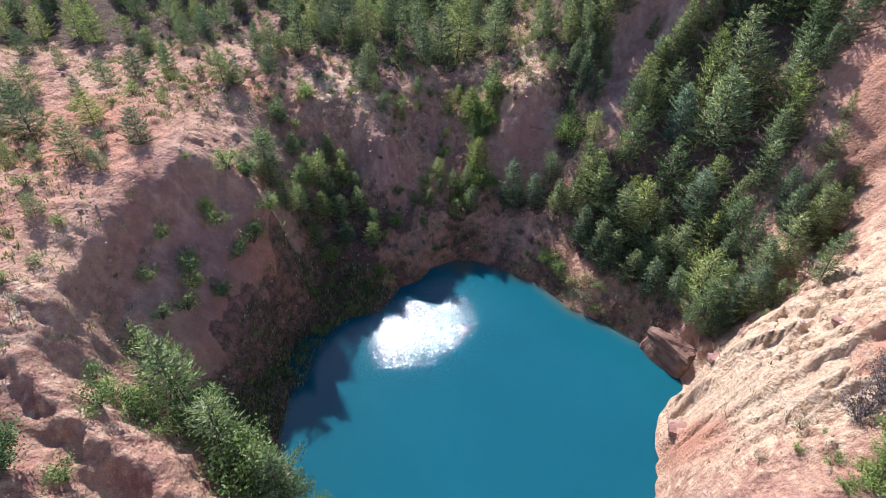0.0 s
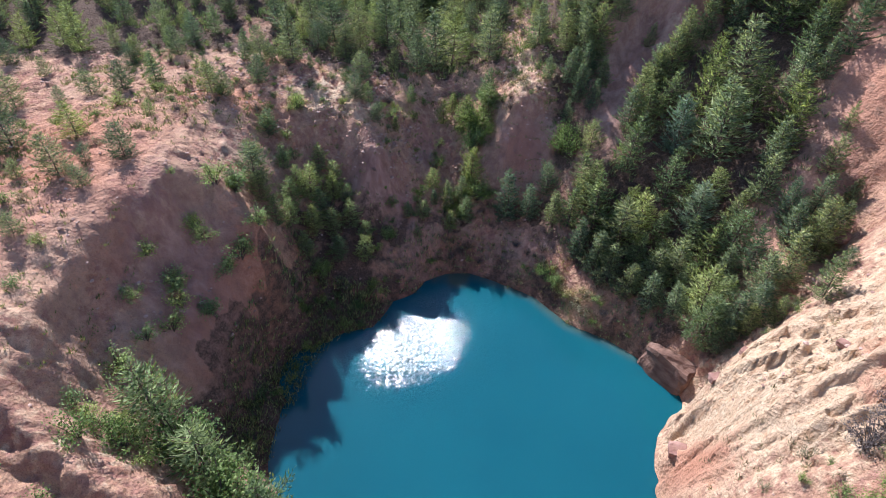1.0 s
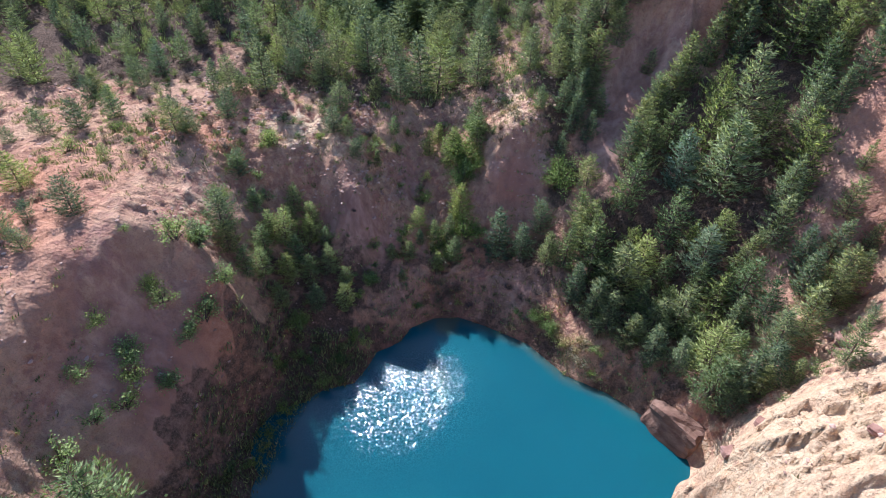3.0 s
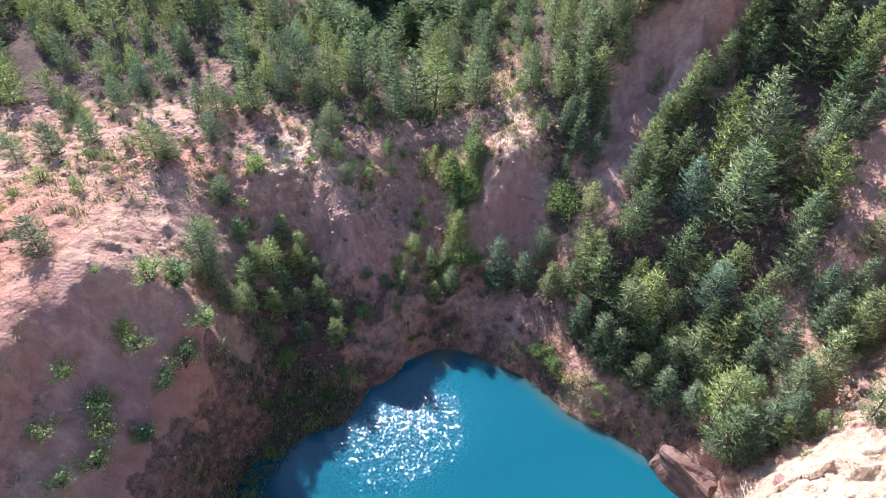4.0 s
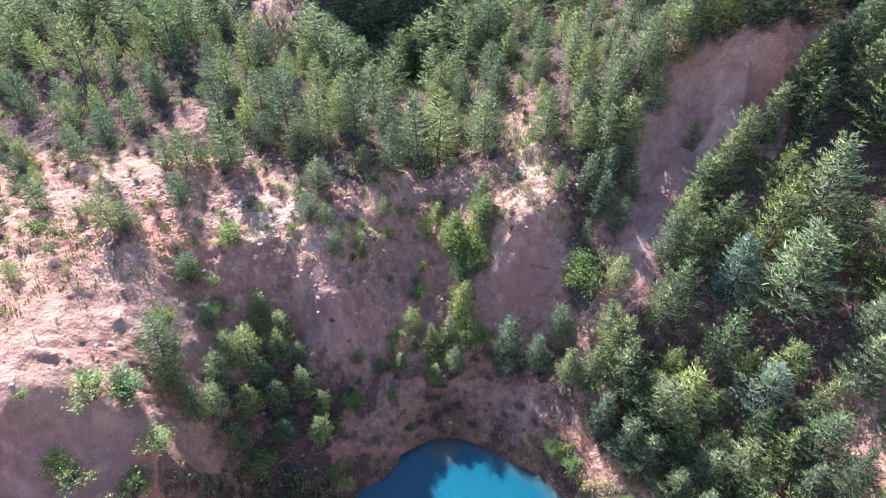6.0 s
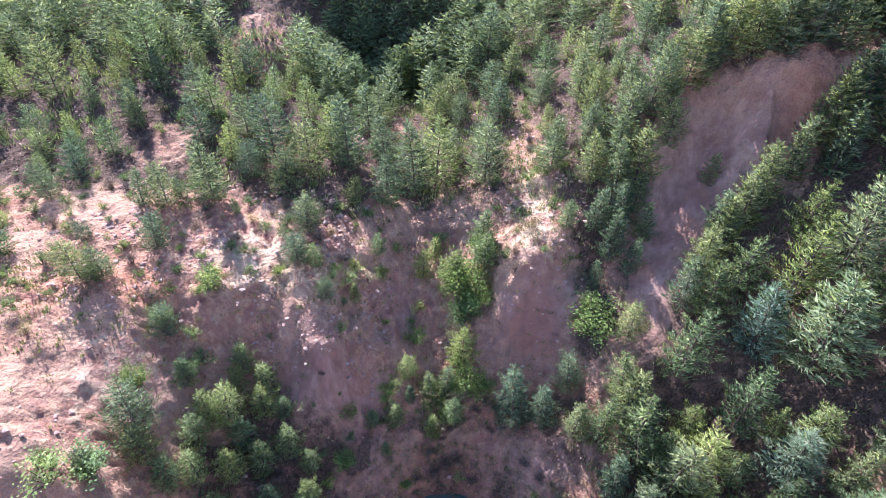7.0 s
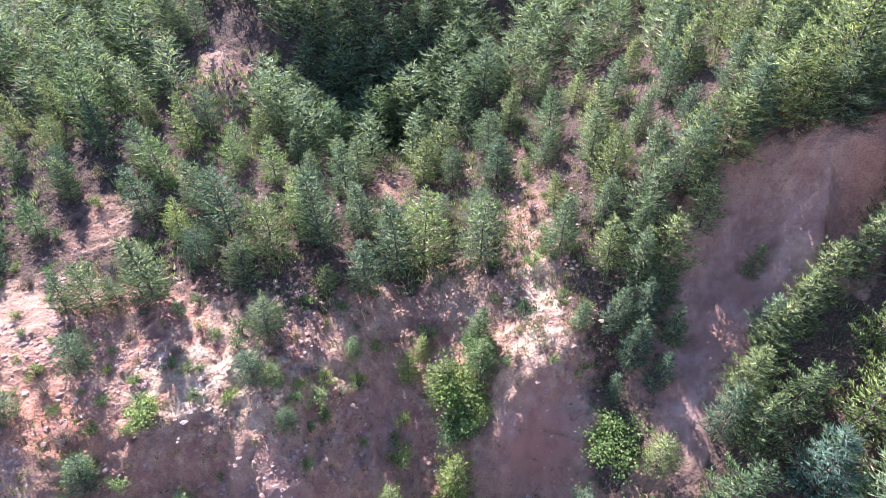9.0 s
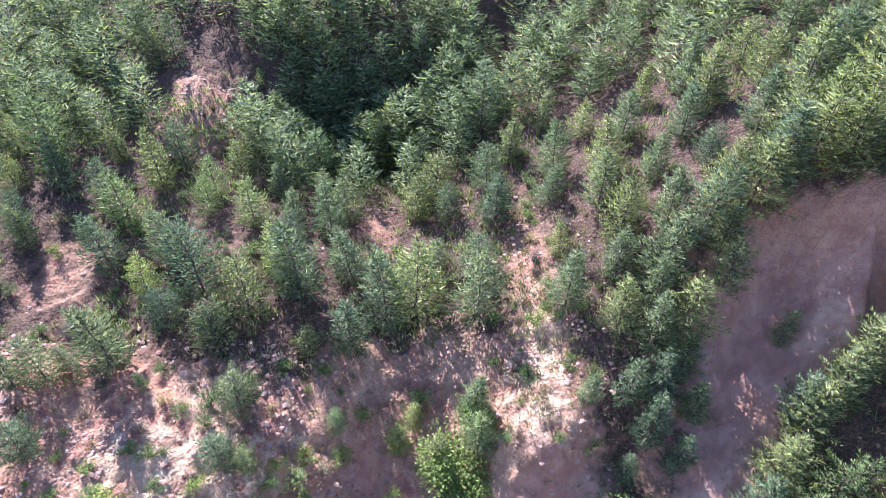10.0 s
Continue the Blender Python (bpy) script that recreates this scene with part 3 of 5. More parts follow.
def soil(x, y, z, steep):
    """How much dark forest floor with painted shade, cream rock and red earth lie at each place, 0 to 1."""
    litter_shade = np.zeros(len(x))
    wx, wy = x + 0.9 * rough(x, y, 1.6, 61) + 0.5 * rough(x, y, 0.7, 63), y + 0.9 * rough(x, y, 1.6, 62) + 0.5 * rough(x, y, 0.7, 64)
    for loop in WOODS.values():
        soft = sum(inside(wx + 0.9 * math.cos(a), wy + 0.9 * math.sin(a), loop) * 1.0 for a in (0.0, 1.26, 2.51, 3.77, 5.03)) / 5
        litter_shade = np.maximum(litter_shade, soft * 0.9)
    litter_shade = np.maximum(litter_shade, 0.3 * mound(x, y, 1.2, 45, 2.2, 5))
    litter_shade -= 0.75 * mound(x, y, -12.5, 65.5, 2.2, 3.6) + 0.6 * mound(x, y, 8.0, 50, 1.5, 7) + 0.6 * mound(x, y, -16, 52.5, 2.2, 2) + 0.5 * mound(x, y, -8.5, 52, 1.2, 3) + 0.5 * mound(x, y, -0.5, 58.5, 1.2, 3)
    # strip beside the right-hand wood darkened in place of the trees' shade
    litter_shade = np.maximum(litter_shade, 0.72 * mound(x, y, 27.0, 35.0, 3.6, 8.0))
    # shore bank: brushy ground, deepened for the shadow lying on it
    litter_shade = np.maximum(litter_shade, 0.95 * np.exp(-(from_shore(x, y) / 2.2) ** 2) * (y > 26.0) * (x > -9) * (0.7 + 0.3 * patchy(x, y, 1.5, 76)))
    # foot of the cliff: dark brushy ground plus its deep shade as colour
    litter_shade = np.maximum(litter_shade, 0.85 * inside(wx, wy, FOOT))
    # lower cliff darkened by colour where it lies in shade
    litter_shade = np.maximum(litter_shade, 0.9 * np.clip((3.6 - z + 0.14 * (27 - y)) / 1.3, 0, 1) * (x < -8.5) * (x > -15) * (y > 17) * (y < 30))
    litter_shade = np.maximum(litter_shade, 0.75 * mound(x, y, 20, 50.8, 5.5, 1.5))
    litter_shade -= 0.9 * mound(x, y, 11.3, 30.9, 0.9, 1.4) + 0.35 * mound(x, y, 8, 35, 1.0, 0.8)
    # black gap under the trees, partly shade painted on the ground
    litter_shade = np.maximum(litter_shade, 0.9 * mound(x, y, 18.8, 24.9, 2.0, 1.5))
    litter_shade *= np.clip(1.25 - 0.5 * steep, 0.4, 1) * (1 - 0.85 * np.exp(-(off_track(x, y) / 1.4) ** 2))
    pale = mound(x, y, 20.5, 17.5, 8, 6.5) * 1.15 + 0.35 * mound(x, y, 27, 26, 4, 4)
    pale = np.maximum(pale, 0.62 * mound(x, y, -8, 43.2, 6, 2.6))
    pale = np.maximum(pale, 0.6 * mound(x, y, 19.0, 46.3, 0.9, 1.5))
    pale = np.maximum(pale, 0.6 * mound(x, y, 7.8, 47, 2.0, 6))
    pale = np.maximum(pale, 0.62 * mound(x, y, -18.6, 23, 2.4, 9))
    pale = np.maximum(pale, 0.42 * mound(x, y, -14.2, 14.6, 4.5, 2.4))
    pale = np.maximum(pale, 0.5 * mound(x, y, -13.0, 35.5, 2.6, 4))
    # red over spur, scar and cliff also darkens faces meant to lie in shade
    flat = (x < -16.5) & (y < 48)
    red = 0.9 * mound(x, y, -13.6, 40.6, 3.2, 2.4) + 0.56 * mound(x, y, -12.2, 24.0, 3.6, 6.0) + 0.7 * mound(x, y, 7.6, 41.4, 2.8, 2.4) + 0.5 * mound(x, y, 16.4, 45.2, 3.0, 3.2) + 0.5 * mound(x, y, -23, 30, 5, 6) + 0.75 * mound(x, y, 22.0, 47.6, 1.8, 2) + 0.6 * mound(x, y, 19.6, 17.2, 1.2, 1.6) + 0.8 * mound(x, y, 18.6, 14.8, 1.2, 1.2) + 0.8 * mound(x, y, 14.2, 16.8, 1.3, 2.6) + 0.65 * mound(x, y, -10.8, 28.4, 1.6, 1.8) + 0.75 * mound(x, y, 29.0, 34.0, 3.0, 7.0) + 0.42 * flat * patchy(x, y, 5.0, 75)
    return np.clip(litter_shade, 0, 1), np.clip(pale, 0, 1), np.clip(red, 0, 1)


def grid_sheet(name, xs, ys, height):
    """One smooth-shaded sheet over the grid lines."""
    gx, gy = (g.ravel() for g in np.meshgrid(xs, ys))
    z = height(gx, gy)
    w = len(xs)
    a = (np.arange(len(ys) - 1)[:, None] * w + np.arange(w - 1)[None, :]).ravel()
    mesh = bpy.data.meshes.new(name)
    mesh.from_pydata(np.stack([gx, gy, z], 1).tolist(), [], np.stack([a, a + 1, a + w + 1, a + w], 1).tolist())
    mesh.shade_smooth()
    return mesh, gx, gy, z


xs = spaced([(-1500, -300, 120), (-300, -100, 25), (-100, -50, 3), (-50, -30, 0.6), (-30, -19, 0.22), (-19, -14, 0.17), (-14, -8.6, 0.12), (-8.6, 12, 0.16), (12, 23, 0.115), (23, 30, 0.19), (30, 52, 0.7), (52, 100, 3), (100, 300, 25), (300, 1500, 120)])
ys = spaced([(-1500, -200, 120), (-200, -20, 18), (-20, 8, 1.5), (8, 12, 0.2), (12, 23, 0.115), (23, 44, 0.16), (44, 54, 0.19), (54, 80, 0.55), (80, 110, 1.2), (110, 300, 15), (300, 1500, 120)])
mesh, gx, gy, gz = grid_sheet("ground", xs, ys, lambda x, y: land_height(x, y)[0])
steepness = np.clip(np.hypot(np.gradient(gz.reshape(len(ys), -1), xs, axis=1), np.gradient(gz.reshape(len(ys), -1), ys, axis=0)).ravel() / 1.6, 0, 1)
kinds = mesh.color_attributes.new("soil", "FLOAT_COLOR", "POINT")
kinds.data.foreach_set("color", np.stack([*soil(gx, gy, gz, steepness), washed_shade(gx, gy)], 1).ravel())
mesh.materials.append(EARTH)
ground = tagged(new("ground", mesh), "eroded pink clay and cream sandstone walls of an old pit", "ground", kind="structure")


def ground_at(x, y):
    return float(land_height(np.array([x]), np.array([y]))[0][0])


mesh, gx, gy, gz = grid_sheet("water", spaced([(-14, 19, 0.5)]), spaced([(3, 38, 0.5)]), lambda x, y: np.zeros(len(x)))
near = np.exp(-from_shore(gx, gy) / 0.8) * (0.45 + 0.55 * (gy > 26) * (gx > 0))
near = np.maximum(near, 1.6 * mound(gx, gy, 2.4, 35.0, 1.0, 1.2))
tint = mesh.color_attributes.new("shallow", "FLOAT_COLOR", "POINT")
# ripples are steepened only where the sun's glint should appear
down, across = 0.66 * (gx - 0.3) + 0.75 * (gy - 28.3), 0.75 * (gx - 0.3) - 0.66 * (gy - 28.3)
glint_patch = np.minimum(1.25 * np.exp(-((down / 5.4) ** 2) - (across / 3.8) ** 2), 1.05)
tint.data.foreach_set("color", np.stack([near, glint_patch, near, np.ones(len(gx))], 1).ravel())
mesh.materials.append(WATER)
tagged(new("water", mesh), "opaque turquoise pond water with sun glitter on ripples", "water", kind="structure")
# ---------------------------------------------------------------- where the plants stand: x, y, height
LEFT_PINE = [(-18.1, 30.5, 2.4), (-19.3, 27.7, 1.6), (-21.1, 28.7, 2.7), (-20.1, 29.9, 1.3), (-20.7, 23.5, 1.6), (-26.2, 32.6, 3.7), (-29.6, 38.6, 2.7), (-24.8, 40.1, 2.1),
    (-16.0, 40.1, 2.6), (-15.2, 40.6, 2.1), (-13.5, 43.2, 2.5), (-23.8, 45.0, 2.2), (-12.0, 38.7, 2.1), (-25.1, 28.6, 1.6), (-23.4, 28.5, 1.3), (-12.0, 34.1, 2.8),
    (-12.5, 31.5, 1.7), (-11.5, 33.1, 2.4), (-8.7, 37.8, 1.5), (-17.1, 43.1, 1.5), (-15.0, 40.5, 1.9), (-16.0, 39.7, 1.6), (-13.6, 43.0, 2.8), (-5.8, 45.8, 2.4),
    (-6.0, 43.4, 2.1), (-4.3, 41.5, 1.6), (-11.8, 38.3, 2.8), (-30.6, 37.7, 2.5)]  # pines on the bare plateau
LEFT_SHRUB = [(-10.2, 41.5, 1.5), (-13.5, 27.9, 1.7), (-14.2, 28.2, 1.1), (-10.7, 29.6, 1.1), (-14.5, 24.7, 1.8), (-15.9, 23.3, 1.5), (-11.5, 28.1, 1.5), (-12.1, 27.0, 1.2),
    (-14.2, 22.7, 1.7), (-15.1, 21.6, 1.5), (-13.0, 24.4, 1.2), (-15.7, 19.5, 2.1), (-19.3, 23.1, 1.0), (-20.9, 36.2, 1.7), (-15.2, 29.5, 0.7), (-14.0, 28.1, 1.6),
    (-10.7, 29.4, 1.7), (-13.1, 30.3, 1.9), (-12.4, 31.1, 2.2), (-14.4, 25.0, 1.9), (-14.1, 24.1, 1.8), (-12.9, 24.5, 1.8), (-11.6, 27.8, 2.1), (-12.3, 26.7, 1.5),
    (-15.9, 25.6, 1.5), (-10.4, 41.1, 2.0), (-3.3, 43.2, 1.2), (-19.3, 20.5, 1.1), (-19.7, 18.8, 0.9)]  # shrubs on the plateau and its cliff
NEAR_LEFT = [(-13.3, 17.8, 5.5), (-11.9, 16.7, 5.6), (-10.6, 15.7, 5.2), (-9.3, 14.0, 5.9), (-7.6, 14.0, 5.1), (-8.3, 14.0, 5.6),
    (-14.8, 14.8, 1.9), (-14.2, 15.5, 2.0), (-14.8, 11.6, 1.8), (-16.6, 11.3, 3.6), (-13.7, 15.4, 1.9), (-6.1, 14.5, 3.0)]  # bushy pines over the near bank
BASIN = [(0.4, 39.0, 1.6), (2.6, 39.8, 2.8), (6.4, 38.2, 4.6), (9.7, 36.8, 3.4), (12.0, 36.7, 4.9), (8.0, 38.0, 3.2), (1.5, 39.6, 2.4), (12.4, 32.6, 4.4), (14.2, 30.3, 3.6), (13.2, 31.5, 4.0), (15.4, 28.7, 3.6), (11.4, 34.0, 4.0), (16.6, 27.6, 3.4)]  # pines behind the pond
BROADLEAF = [(3.7, 44.5, 3.6), (10.9, 41.1, 3.3), (-4.2, 32.2, 1.2), (9.6, 32.9, 1.5), (8.9, 33.6, 1.3), (-5.0, 30.8, 1.0)]  # broad-leaved trees round the pond
SPUR = [(4.7, 46.3, 2.8), (9.5, 45.4, 2.0), (12.0, 44.1, 3.3), (9.2, 49.8, 3.6), (12.7, 48.5, 3.7), (5.1, 50.8, 4.4), (11.4, 50.5, 2.9), (11.1, 43.2, 2.0),
    (17.6, 46.6, 1.9), (15.4, 48.4, 2.7), (11.3, 45.6, 2.8), (12.9, 43.0, 2.4)]  # pines on the middle spur and the scar
RIGHT_BIG = [(24.4, 36.0, 4.8), (25.4, 37.8, 4.6), (26.4, 39.8, 4.4), (23.2, 33.8, 4.0), (20.6, 36.5, 6.3), (18.9, 32.7, 4.2), (24.3, 34.8, 4.8), (27.2, 33.9, 2.1), (28.4, 38.6, 4.0), (24.9, 28.9, 4.5), (17.6, 25.1, 4.4), (17.6, 43.7, 2.8),
    (22.5, 40.1, 5.7), (26.2, 40.2, 4.8), (16.4, 40.0, 4.1), (15.0, 37.8, 5.1), (18.2, 40.9, 4.1), (17.4, 35.2, 4.8), (14.0, 33.1, 5.6), (22.2, 31.9, 3.6),
    (20.8, 31.4, 3.3), (20.8, 28.0, 3.7), (22.1, 23.2, 3.2), (22.3, 26.6, 4.0), (17.0, 30.1, 4.1), (19.8, 28.5, 2.9), (10.9, 36.0, 4.2), (12.5, 35.0, 5.6),
    (15.6, 30.2, 3.7), (12.1, 37.6, 3.5), (21.7, 32.2, 3.4), (17.9, 26.6, 4.6)]  # pines of the wooded slope
BACK_LEFT = [(-31.5, 56.3, 3.2), (-30.5, 57.7, 3.9), (-28.0, 57.0, 3.6), (-25.0, 56.7, 4.6), (-22.2, 55.6, 2.6), (-20.7, 57.6, 2.7), (-18.0, 57.7, 3.6), (-13.8, 55.6, 4.0),
    (-12.5, 60.9, 3.7), (-26.7, 48.2, 2.8), (-27.6, 52.6, 3.1), (-24.1, 52.1, 2.8), (-22.2, 52.2, 2.3), (-18.4, 53.7, 3.1), (-19.1, 51.0, 2.8), (-24.0, 45.6, 2.7),
    (-20.7, 46.2, 3.3), (-19.3, 45.6, 2.8), (-22.0, 45.9, 1.7), (-15.1, 45.5, 3.4), (-13.9, 45.8, 3.7), (-13.3, 46.6, 2.0), (-11.6, 46.9, 5.7), (-7.4, 48.2, 4.3),
    (-8.7, 51.0, 4.9), (-9.9, 45.7, 1.6), (-3.3, 48.4, 2.7)]  # pines along the back of the plateau
BACK_MID = [(-4.0, 51.6, 5.8), (-5.3, 52.6, 4.2), (-4.7, 63.7, 5.2), (-1.3, 49.1, 5.2), (0.4, 50.8, 5.8), (1.8, 51.5, 5.8), (-1.0, 65.9, 5.3), (0.2, 67.9, 3.7),
    (-6.3, 50.1, 4.1), (-19.0, 54.6, 2.7), (-19.4, 59.9, 5.5), (-16.0, 60.6, 2.7), (-13.1, 58.7, 4.3), (-20.3, 65.3, 3.5), (-17.1, 65.2, 4.2), (-16.4, 69.4, 3.5),
    (-15.4, 70.4, 3.4), (-10.2, 59.0, 3.1), (-5.5, 66.3, 4.5), (-0.2, 66.3, 5.5), (2.3, 71.3, 5.1), (-9.6, 70.2, 1.4), (-4.1, 78.4, 3.9), (6.2, 64.7, 5.9),
    (7.7, 61.1, 3.5), (9.9, 62.9, 3.4), (9.3, 52.2, 2.6), (11.4, 54.0, 3.7), (13.7, 51.1, 3.7), (16.0, 53.6, 2.4), (19.1, 49.6, 2.9)]  # pines of the back wood

FACE_PINE = [(-5.5, 42.8, 1.6), (-2.9, 42.6, 1.4), (3.5, 41.0, 3.3), (2.8, 44.4, 3.5), (4.6, 45.8, 3.1), (5.7, 38.5, 3.5), (9.5, 39.0, 2.8),
    (11.2, 40.8, 2.3), (-9.7, 41.6, 2.0), (13.6, 46.2, 2.7)]  # pines on the ribbed face and in its gullies
FACE_SHRUB = [(-15.5, 40.5, 1.5), (-18.1, 43.5, 1.1), (-10.4, 41.6, 1.3), (-7.0, 42.5, 1.4), (-6.1, 43.9, 1.2), (-1.5, 44.6, 1.4), (0.5, 42.1, 2.0), (1.6, 39.8, 2.2), (-0.7, 39.3, 1.8), (6.5, 43.5, 1.3), (-12.6, 31.4, 1.5),
    (-13.5, 31.2, 1.3), (-10.8, 37.7, 1.3), (-8.1, 45.2, 1.1), (-3.5, 44.5, 1.3), (2.6, 38.4, 2.0), (8.1, 44.0, 0.9), (-17.3, 48.7, 1.0), (5.0, 39.6, 1.6)]  # shrubs between them
ROCK_PINE = [(21.0, 26.5, 3.7), (22.6, 27.0, 3.2), (24.6, 28.4, 3.2), (26.1, 29.3, 3.1), (21.0, 24.4, 2.4), (21.8, 23.1, 2.0), (27.0, 30.7, 2.6), (25.0, 30.7, 3.1), (24.5, 25.6, 1.6), (23.2, 30.4, 3.6), (26.0, 32.4, 3.0)]  # pines where the wood meets the sandstone
SCAR_SIDE = [(22.5, 46.3, 4.2), (23.5, 46.7, 4.2), (24.6, 47.0, 4.4), (25.8, 47.4, 4.2), (21.3, 45.5, 4.0), (20.0, 44.9, 4.0), (18.8, 44.1, 3.8), (27.0, 47.6, 4.2), (17.6, 43.2, 3.6), (16.4, 42.0, 3.6), (15.3, 40.8, 3.4), (25.2, 45.4, 4.4), (23.0, 44.6, 4.2)]  # pines beside the scar
GULLY_PINE = [(3.9, 43.7, 3.4), (3.4, 40.8, 3.0), (3.0, 38.3, 2.1), (1.8, 37.8, 1.7), (0.1, 37.8, 2.0), (-0.9, 36.4, 1.0), (4.8, 44.8, 2.8), (15.4, 34.0, 4.0), (10.5, 36.9, 3.5)]  # pines stacked up the middle gully
STAND = [(-8.6, 38.6, 2.0), (-7.3, 38.2, 2.2), (-8.9, 36.2, 2.6), (-7.3, 36.9, 2.2), (-9.9, 34.8, 2.2), (-1.7, 37.5, 1.3), (-0.4, 37.9, 1.5), (0.2, 40.2, 1.7), (-11.9, 35.5, 1.9), (-11.6, 33.1, 2.4),
    (-10.5, 32.4, 2.2), (-9.7, 33.3, 2.2), (-9.6, 35.8, 2.3), (-6.0, 35.6, 2.2), (-7.2, 34.8, 2.2), (-4.8, 33.7, 2.2), (-8.8, 32.5, 2.2), (-8.1, 35.5, 2.2), (-5.0, 43.2, 1.6), (-4.1, 40.8, 1.4),
    (-10.7, 37.0, 1.8), (-8.4, 34.0, 2.4), (-6.3, 37.1, 1.5), (-6.6, 33.2, 2.0), (-4.9, 35.2, 1.6), (1.1, 45.6, 2.0), (1.8, 46.6, 1.6), (-1.7, 45.7, 1.4)]  # small pines in the basin and up the gullies
LEAFY = [(-3.2, 35.5, 1.8), (-7.8, 31.9, 2.4), (-3.4, 32.1, 1.2), (4.4, 43.4, 2.8), (4.7, 45.9, 2.3), (3.9, 39.5, 3.0), (-12.3, 35.9, 1.9), (-12.4, 31.4, 1.6), (-12.3, 39.1, 1.6), (-10.1, 41.2, 1.3), (-10.8, 39.0, 1.3),
    (-10.2, 38.2, 1.4), (-2.9, 44.3, 1.2), (0.8, 43.6, 1.3), (-0.9, 38.6, 1.2)]  # leafy bushes among them
import itertools


# ---------------------------------------------------------------- plants
def mesh_of(name, verts, faces, material, smooth=False):
    m = bpy.data.meshes.new(name)
    m.from_pydata(verts, [], faces)
    if smooth:
        m.shade_smooth()
    m.materials.append(material)
    return m


def crown_mesh(name, blades, middle, material):
    """Needles as one mesh: blades (n, 3, 3) face outward from the crown's middle line and shade as its rounded mass."""
    out = blades.mean(1) - middle
    out /= np.linalg.norm(out, axis=1, keepdims=True) + 1e-9
    face = np.cross(blades[:, 1] - blades[:, 0], blades[:, 2] - blades[:, 0])
    face /= np.linalg.norm(face, axis=1, keepdims=True) + 1e-9
    back = (face * out).sum(1) < 0
    blades[back] = blades[back][:, ::-1]
    face[back] *= -1
    soft = 0.5 * out + 0.5 * face
    soft /= np.linalg.norm(soft, axis=1, keepdims=True)
    mesh = mesh_of(name, blades.reshape(-1, 3).tolist(), np.arange(len(blades) * 3).reshape(-1, 3).tolist(), material, True)
    mesh.normals_split_custom_set_from_vertices(np.repeat(soft, 3, axis=0).tolist())
    return mesh


def part(name, mesh, parent, label=""):
    ob = new(name, mesh)
    ob.parent = parent
    return tagged(ob, label)


def tube(verts, faces, line, radii, sides=5):
    """A tapered tube along a line."""
    start = len(verts)
    for k, (p, r) in enumerate(zip(line, radii)):
        ahead = (line[min(k + 1, len(line) - 1)] - line[max(k - 1, 0)]).normalized()
        a = ahead.orthogonal().normalized()
        b = ahead.cross(a)
        verts += [tuple(p + r * (math.cos(2 * math.pi * s / sides) * a + math.sin(2 * math.pi * s / sides) * b)) for s in range(sides)]
    for k in range(len(line) - 1):
        for s in range(sides):
            i, j = start + k * sides + s, start + k * sides + (s + 1) % sides
            faces.append((i, j, j + sides, i + sides))
    faces.append(tuple(range(start + (len(line) - 1) * sides, start + len(line) * sides)))


def tuft(verts, faces, at, ahead, rng, blades, length, width, spread):
    """A brush of needles round the end of a twig."""
    a = ahead.orthogonal().normalized()
    b = ahead.cross(a)
    for _ in range(blades):
        turn, open_ = rng.uniform(0, 2 * math.pi), rng.uniform(0.1, spread)
        way = (ahead + open_ * (math.cos(turn) * a + math.sin(turn) * b)).normalized()
        side = way.cross(Vector((rng.uniform(-1, 1), rng.uniform(-1, 1), rng.uniform(-1, 1)))).normalized() * width
        root = at - ahead * rng.uniform(0, 0.12)
        tip = root + way * length * rng.uniform(0.9, 1.55)
        i = len(verts)
        verts += [tuple(root - side * 0.6), tuple(root + side * 0.6), tuple(tip)]
        faces.append((i, i + 1, i + 2))


